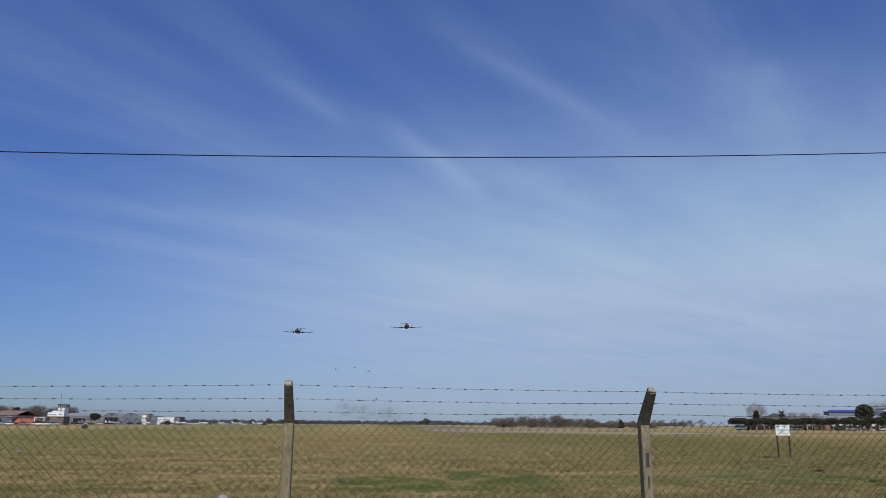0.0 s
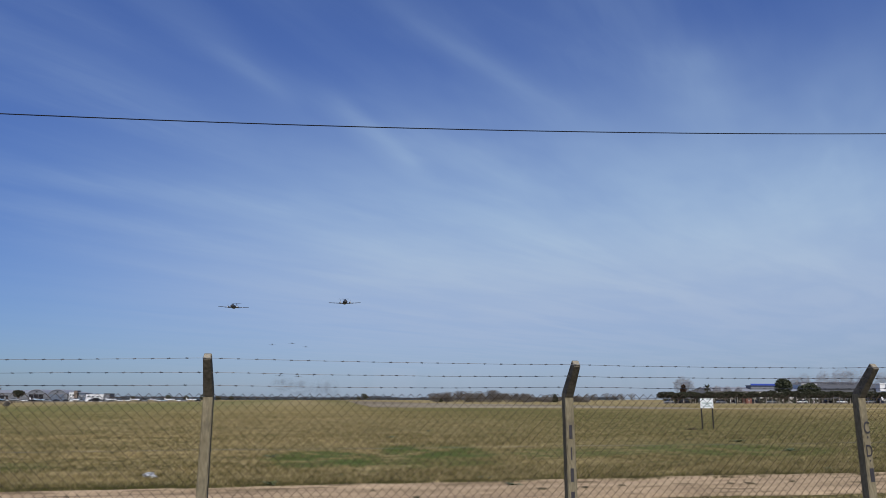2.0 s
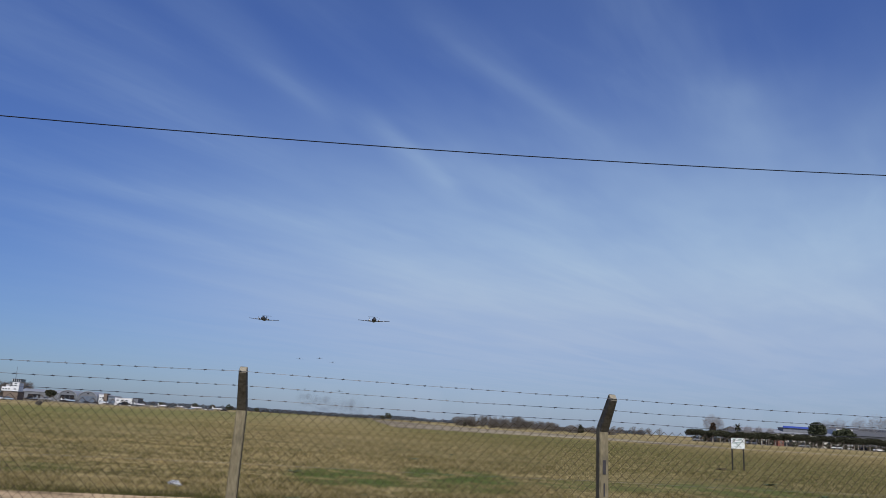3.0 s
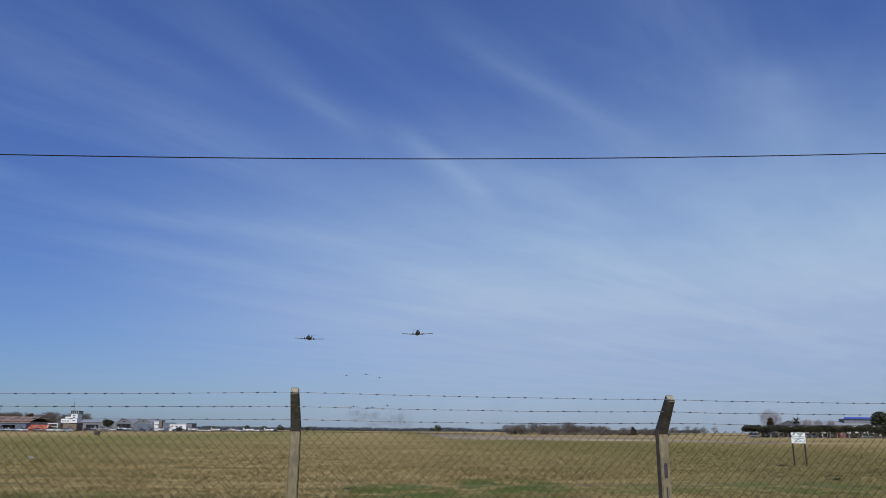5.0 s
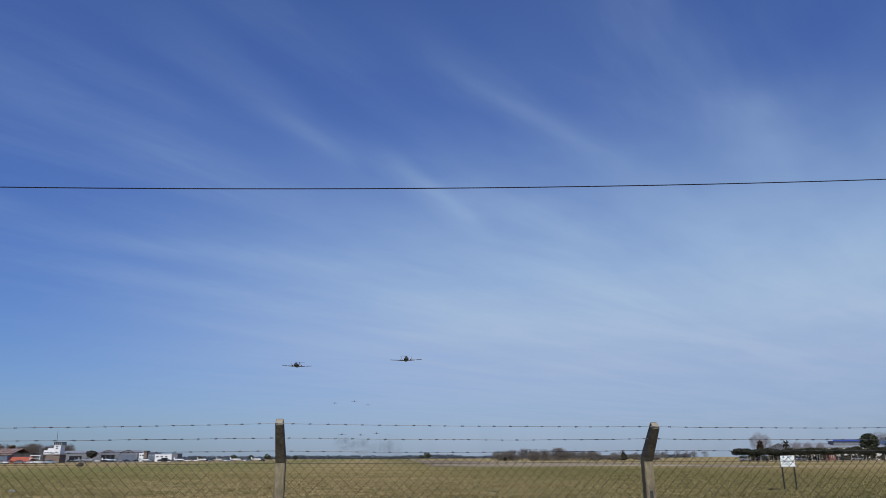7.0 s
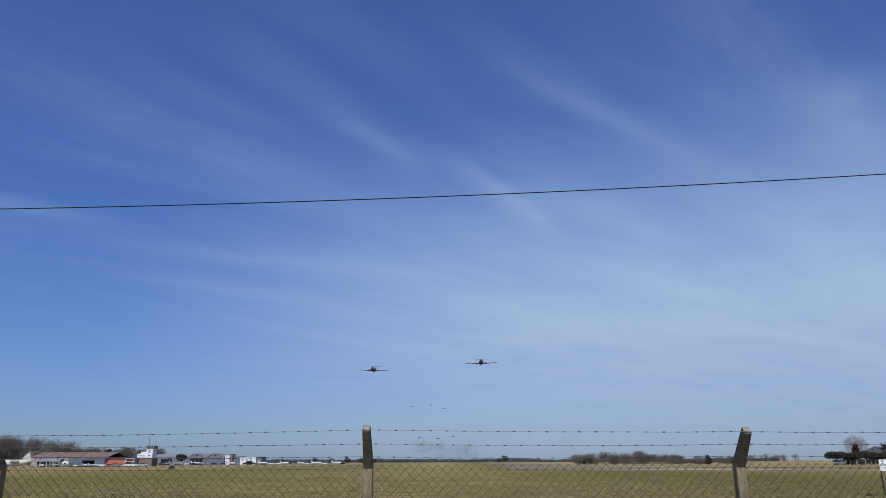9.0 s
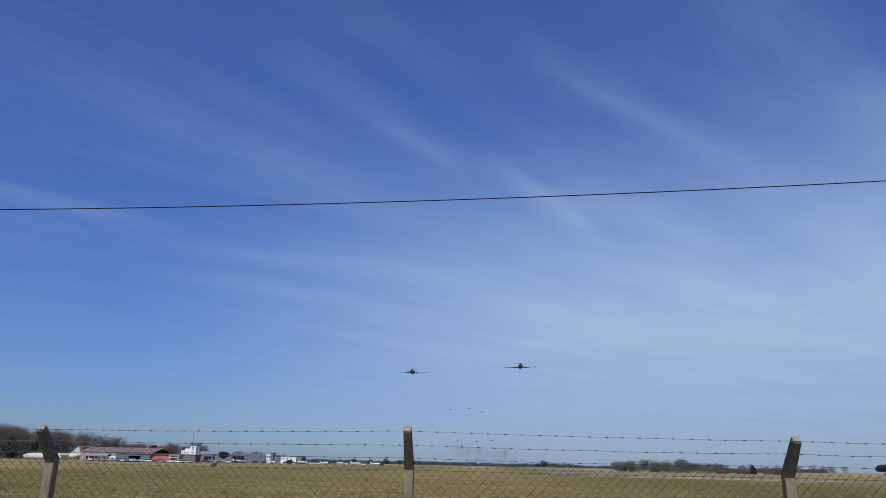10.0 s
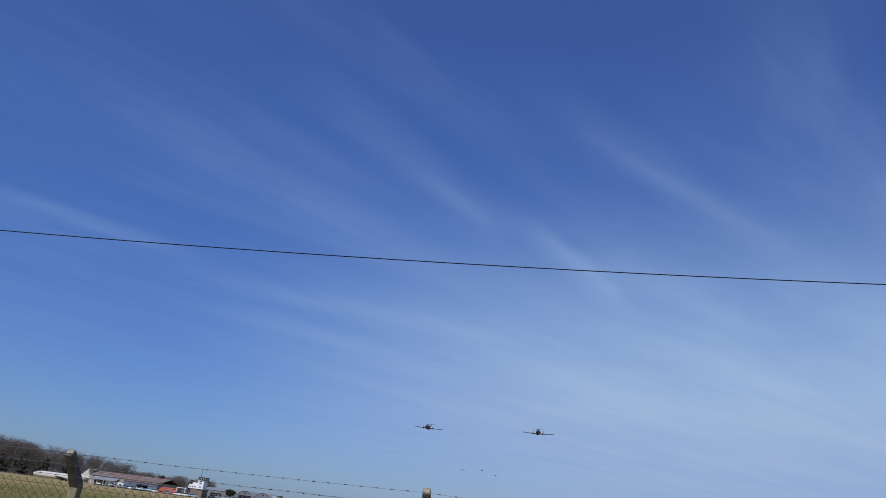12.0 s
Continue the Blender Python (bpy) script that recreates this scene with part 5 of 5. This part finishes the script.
# ---- parked vehicles ----
def car(x, y, turn, paint, label):
    c = thing("parked_car", (x, y, 0.03), label, "car", "parked cars", turn)
    bm = bmesh.new()
    prof = [(-2.1, 0.35), (-2.1, 0.75), (-1.9, 0.88), (-1.0, 0.95), (0.95, 0.95), (1.9, 0.82), (2.1, 0.65), (2.1, 0.35)]
    rings = [[bm.verts.new((p, w, z)) for p, z in prof] for w in (-0.85, 0.85)]
    for k in range(8):
        bm.faces.new((rings[0][k], rings[0][(k + 1) % 8], rings[1][(k + 1) % 8], rings[1][k]))
    for r in rings:
        bm.faces.new(r)
    bmesh.ops.recalc_face_normals(bm, faces=bm.faces)
    bmesh.ops.bevel(bm, geom=list(bm.edges), offset=0.05, segments=1, affect="EDGES")
    part("body", bm, paint, c)
    bm = bmesh.new()
    prof = [(-1.75, 0.955), (-1.1, 1.42), (0.25, 1.45), (1.0, 0.955)]
    rings = [[bm.verts.new((p, w * (0.95 if z < 1 else 0.8), z)) for p, z in prof] for w in (-0.8, 0.8)]
    for k in range(4):
        bm.faces.new((rings[0][k], rings[0][(k + 1) % 4], rings[1][(k + 1) % 4], rings[1][k]))
    for r in rings:
        bm.faces.new(r)
    bmesh.ops.recalc_face_normals(bm, faces=bm.faces)
    part("cabin_glass", bm, M_GLASS, c)
    part("roof", boxed(-1.1, 0.25, -0.66, 0.66, 1.452, 1.50, bevel=0.02), paint, c)
    for wx in (-1.3, 1.3):
        for wy in (-0.86, 0.70):
            part("wheel", prism(bmesh.new(), (wx, wy, 0.31), (wx, wy + 0.18, 0.31), 0.31, 0.31, 12), M_TYRE, c)
    return c


def light_aircraft(x, y, turn, paint, label, size=1.0):
    p = thing("parked_light_aircraft", (x, y, 0.02), label, "aircraft", "parked light aircraft", turn)
    p.scale = (size, size, size)
    part("fuselage", loft([(-3.6, 1.15, 0.12, 0.14), (-3.2, 1.15, 0.42, 0.42), (-1.8, 1.25, 0.55, 0.58), (0.0, 1.35, 0.56, 0.66), (1.5, 1.3, 0.42, 0.42), (4.0, 1.35, 0.10, 0.14)]), paint, p, smooth=True)
    part("canopy", loft([(-1.6, 1.75, 0.1, 0.05), (-1.1, 1.85, 0.42, 0.28), (0.2, 1.9, 0.42, 0.28), (1.0, 1.75, 0.1, 0.05)], 10), M_GLASS, p, smooth=True)
    for s in (-1, 1):
        part("wing", blade_wing((s * 0.4, -1.2, 1.0), (s * 5.0, -1.0, 1.25), 1.6, 1.1, 0.2), paint, p)
        part("tailplane", blade_wing((s * 0.05, 3.1, 1.35), (s * 1.7, 3.3, 1.35), 0.9, 0.6, 0.08), paint, p)
        part("wheel_leg", prism(bmesh.new(), (s * 1.1, -0.4, 1.0), (s * 1.1, -0.4, 0.25), 0.06, 0.06, 6), M_STEEL_DARK, p)
        part("wheel", prism(bmesh.new(), (s * 1.1 - 0.07, -0.4, 0.2), (s * 1.1 + 0.07, -0.4, 0.2), 0.2, 0.2, 12), M_TYRE, p)
    part("nose_leg", prism(bmesh.new(), (0, -2.6, 1.0), (0, -2.6, 0.2), 0.05, 0.05, 6), M_STEEL_DARK, p)
    part("nose_wheel", prism(bmesh.new(), (-0.06, -2.6, 0.19), (0.06, -2.6, 0.19), 0.19, 0.19, 12), M_TYRE, p)
    part("fin", blade_wing((0, 2.9, 1.4), (0, 3.5, 2.7), 1.1, 0.6, 0.08), paint, p)
    part("propeller", boxed(-0.95, 0.95, -3.68, -3.62, 1.08, 1.22), M_STEEL_DARK, p)
    return p


rng = random.Random(31)
words = {"white_paint": "white", "grey_car_paint": "grey", "pale_blue_paint": "pale blue", "dark_interior": "black"}
for i in range(10):
    paint = M_WHITE if i in (2, 6, 8) else rng.choice((M_CAR_GREY, M_DARK, M_DARK))
    car(150 + i * 10.2 + rng.uniform(-3.5, 3.5), 289 + rng.uniform(-1.5, 3), rng.choice((0, 180, 12, 168)), paint, words[paint.name] + " car parked by the pine row")
light_aircraft(236.5, 268, 70, M_WHITE, "white light aircraft parked beyond the pines")
light_aircraft(246.5, 270, 50, M_WHITE, "white light aircraft parked beyond the pines")
for i, (x, paint) in enumerate(((-176.5, M_WHITE), (-171.5, M_CAR_GREY), (-166.0, M_CAR_GREY), (-158.8, M_WHITE), (-153.8, M_CAR_BLUE))):
    light_aircraft(x, 333 + (i % 2) * 2.5, rng.uniform(40, 130), paint, words[paint.name] + " light aircraft parked before the sheds", 0.62)
for x, y, turn, paint in ((-170.2, 337, 8, M_WHITE), (-165.6, 336.4, 172, M_CAR_GREY), (-163.0, 337.5, 90, M_WHITE), (-157.6, 336.2, 14, M_CAR_BLUE), (-152.0, 336.8, 175, M_WHITE), (-145.8, 337.2, 5, M_CAR_GREY), (-141.5, 338.6, 20, M_WHITE), (-138.0, 338.0, 168, M_WHITE), (-134.6, 339.5, 3, M_CAR_BLUE)):
    car(x, y, turn, paint, words[paint.name] + " car parked before the sheds")
light_aircraft(-131.5, 372, 80, M_CAR_GREY, "grey light aircraft parked on the grass")
light_aircraft(-179.5, 548, 85, M_WHITE, "white light aircraft before the open arched hangar")
for i in range(15):
    x = -134 + i * 4.3 + rng.uniform(-1, 1)
    if i % 3 == 1:
        light_aircraft(x, 545 + rng.uniform(-6, 6), rng.uniform(30, 150), M_WHITE, "white light aircraft on the far apron")
    else:
        paint = rng.choice((M_WHITE, M_CAR_GREY, M_WHITE, M_CAR_BLUE, M_DARK))
        car(x, 548 + rng.uniform(-5, 5), rng.uniform(-20, 20), paint, words[paint.name] + " car parked on the far apron")
for i in range(14):
    x = -206 + i * 5.4 + rng.uniform(-1.5, 1.5)
    if i % 4 == 2:
        light_aircraft(x, 538 + rng.uniform(-5, 5), rng.uniform(30, 150), rng.choice((M_WHITE, M_CAR_BLUE)), "light aircraft parked before the arched hangars", 0.9)
    else:
        paint = rng.choice((M_WHITE, M_CAR_GREY, M_DARK, M_DARK, M_WHITE))
        car(x, 536 + rng.uniform(-5, 5), rng.uniform(-20, 20), paint, words[paint.name] + " car parked before the hangars")
light_aircraft(-155.5, 552, 80, M_CAR_BLUE, "pale blue light aircraft before the white building")

# old airliner fuselage beside the shed
jet = thing("old_airliner", (-192.5, 330, 0), "old dull cream-white T-tailed airliner parked by the sheds", "aircraft", turn=90)
part("fuselage", loft([(-0.0 + 13.5, 1.75, 0.10, 0.12), (12.9, 1.7, 0.7, 0.7), (11.4, 1.7, 1.2, 1.2), (9.5, 1.75, 1.4, 1.4), (-6.0, 1.75, 1.4, 1.4), (-10.5, 2.2, 0.9, 0.9), (-13.0, 2.6, 0.3, 0.35)], 16), M_JET, jet, smooth=True)
part("fin", blade_wing((0, -7.6, 2.6), (0, -11.6, 6.3), -4.6, -2.6, 0.45), M_JET, jet)
for s in (-1, 1):
    part("tailplane", blade_wing((s * 0.05, -11.5, 6.3), (s * 4.6, -13.6, 6.4), -2.8, -1.3, 0.28), M_JET, jet)
    part("wing", blade_wing((s * 1.0, 2.0, 1.1), (s * 11.0, -3.5, 1.7), -5.0, -1.8, 0.5), M_ZINC, jet)
    part("engine", prism(bmesh.new(), (s * 2.0, -5.0, 2.4), (s * 2.0, -8.4, 2.4), 0.6, 0.45, 12), M_ZINC, jet)
    part("wheel", prism(bmesh.new(), (s * 1.6, -1.5, 0.42), (s * 1.6 + 0.3, -1.5, 0.42), 0.42, 0.42, 12), M_TYRE, jet)
part("cockpit_window", boxed(-0.75, 0.75, 11.75, 12.35, 2.05, 2.42, bevel=0.03), M_GLASS, jet)
for i in range(12):
    part("cabin_window", boxed(1.385, 1.415, 8.5 - i * 1.05, 8.85 - i * 1.05, 1.95, 2.35), M_GLASS, jet)
part("nose_gear", prism(bmesh.new(), (0, 10, 0.6), (0, 10, 0.0), 0.1, 0.1, 6), M_STEEL_DARK, jet)


# ---- the formation in the air ----
def twin_turboprop(place, turn, bank, pitch, label, group):
    p = thing("twin_turboprop_aircraft", place, label, "aircraft", group)
    p.matrix_basis = pose(*place, 0, 0, turn) @ pose(0, 0, 0, pitch, 0, 0) @ pose(0, 0, 0, 0, bank, 0)
    part("fuselage", loft([(-7.0, -0.15, 0.08, 0.08), (-6.3, -0.1, 0.60, 0.60), (-4.6, 0.0, 0.95, 0.90), (-2.0, 0.05, 1.05, 0.98), (1.0, 0.0, 0.92, 0.88), (4.5, 0.15, 0.36, 0.45), (7.0, 0.3, 0.12, 0.16)], 14), M_OLIVE, p, smooth=True)
    part("canopy", loft([(-4.6, 0.75, 0.1, 0.05), (-3.8, 0.9, 0.42, 0.42), (-2.0, 1.0, 0.45, 0.50), (-0.2, 0.8, 0.1, 0.05)], 10), M_GLASS, p, smooth=True)
    for s in (-1, 1):
        wing = part("wing", blade_wing((s * 0.55, -1.6, -0.45), (s * 7.25, -0.9, -0.05), 2.6, 1.4, 0.42), M_OLIVE, p)
        nac = part("nacelle", loft([(-3.9, -0.15, 0.20, 0.20), (-3.4, -0.15, 0.36, 0.40), (-1.2, -0.2, 0.40, 0.46), (1.6, -0.2, 0.12, 0.14)], 10), M_OLIVE, p, smooth=True)
        nac.location.x = s * 2.2
        spin = part("spinner", loft([(-4.5, -0.15, 0.03, 0.03), (-4.2, -0.15, 0.26, 0.26), (-3.9, -0.15, 0.30, 0.30)], 10), M_PROP, nac, "spinner with its bright lit spot put into the white colour", smooth=True)
        for a in (90, 210, 330):
            r = radians(a)
            part("propeller_blade", prism(bmesh.new(), (0.2 * math.cos(r), -4.1, -0.15 + 0.2 * math.sin(r)), (1.25 * math.cos(r), -4.1, -0.15 + 1.25 * math.sin(r)), 0.07, 0.04, 4), M_STEEL_DARK, nac)
        part("tailplane", blade_wing((s * 0.05, 5.9, 2.15), (s * 2.4, 6.3, 2.2), 1.3, 0.9, 0.14), M_OLIVE, p)
        part("landing_light", prism(bmesh.new(), (s * 4.4, -1.42, -0.28), (s * 4.4, -1.50, -0.28), 0.10, 0.10, 10), M_PROP, p)
    part("fin", blade_wing((0, 4.2, 0.4), (0, 5.9, 2.2), 2.4, 1.4, 0.2), M_OLIVE, p)
    return p


GROUP_NEAR = "pair of aircraft in the air"
twin_turboprop((-36.0, 370, 45.9), -4, 1.5, 3, "dark twin-engined military aircraft flying low head-on", GROUP_NEAR)
twin_turboprop((16.3, 338, 45.2), 1, -1.5, 3, "dark twin-engined military aircraft flying low head-on", GROUP_NEAR)
for x, z in ((-86.7, 135.5), (-37.9, 139.7), (-3.4, 131.3)):
    twin_turboprop((x * 0.84, 1596, 1.75 + (z - 1.75) * 0.84), 0, 0, 4, "tiny dark aircraft far off in the air", "distant aircraft in the air")
for x, z in ((-52.3, 47.0), (-15.3, 46.0), (14.9, 49.2)):
    twin_turboprop((x * 0.88, 1320, 1.75 + (z - 1.75) * 0.88), 0, 0, 4, "small dark aircraft low over the horizon", "low distant aircraft in the air")

# thin exhaust smoke under the low aircraft: three soft-edged puffs
M_SMOKE = bpy.data.materials.new("thin_smoke")
M_SMOKE.use_nodes = True
sn = M_SMOKE.node_tree
sn.nodes.clear()
so, smx = sn.nodes.new("ShaderNodeOutputMaterial"), sn.nodes.new("ShaderNodeMixShader")
sd, st = sn.nodes.new("ShaderNodeBsdfDiffuse"), sn.nodes.new("ShaderNodeBsdfTransparent")
sd.inputs[0].default_value = (0.10, 0.105, 0.12, 1)
gen = sn.nodes.new("ShaderNodeTexCoord").outputs["Generated"]
flat_map = sn.nodes.new("ShaderNodeMapping")
flat_map.inputs["Location"].default_value, flat_map.inputs["Scale"].default_value = (-1, 0, -1), (2, 0, 2)
sn.links.new(gen, flat_map.inputs[0])
away = sn.nodes.new("ShaderNodeVectorMath")
away.operation = "LENGTH"
sn.links.new(flat_map.outputs[0], away.inputs[0])
soft_edge = sn.nodes.new("ShaderNodeMapRange")
soft_edge.interpolation_type = "SMOOTHSTEP"
for i, q in enumerate((0.0, 0.95, 1.0, 0.0)):
    soft_edge.inputs[i + 1].default_value = q
sn.links.new(away.outputs["Value"], soft_edge.inputs[0])
wisp = sn.nodes.new("ShaderNodeTexNoise")
wisp.inputs["Scale"].default_value, wisp.inputs["Detail"].default_value = 4.0, 4.0
sn.links.new(gen, wisp.inputs["Vector"])
wisp_range = sn.nodes.new("ShaderNodeMapRange")
for i, q in enumerate((0.34, 0.68, 0.0, 0.30)):
    wisp_range.inputs[i + 1].default_value = q
sn.links.new(wisp.outputs["Fac"], wisp_range.inputs[0])
amount = sn.nodes.new("ShaderNodeMath")
amount.operation = "MULTIPLY"
sn.links.new(soft_edge.outputs[0], amount.inputs[0])
sn.links.new(wisp_range.outputs[0], amount.inputs[1])
sn.links.new(amount.outputs[0], smx.inputs[0])
sn.links.new(st.outputs[0], smx.inputs[1])
sn.links.new(sd.outputs[0], smx.inputs[2])
sn.links.new(smx.outputs[0], so.inputs[0])
for x, z, w, hh in ((38, 15, 36, 40), (-12, 24, 38, 26), (-46, 30, 28, 20)):
    bm = bmesh.new()
    bmesh.ops.create_icosphere(bm, subdivisions=3, radius=1.0)
    for q in bm.verts:
        q.co = Vector((q.co.x * w, q.co.y * 9, q.co.z * hh))
    puff = part("smoke_puff", bm, M_SMOKE, smooth=True)
    puff.location = (x, 1470, z)
    tagged(puff, "thin grey exhaust smoke hanging over the runway", "smoke", "smoke puffs", "stuff")
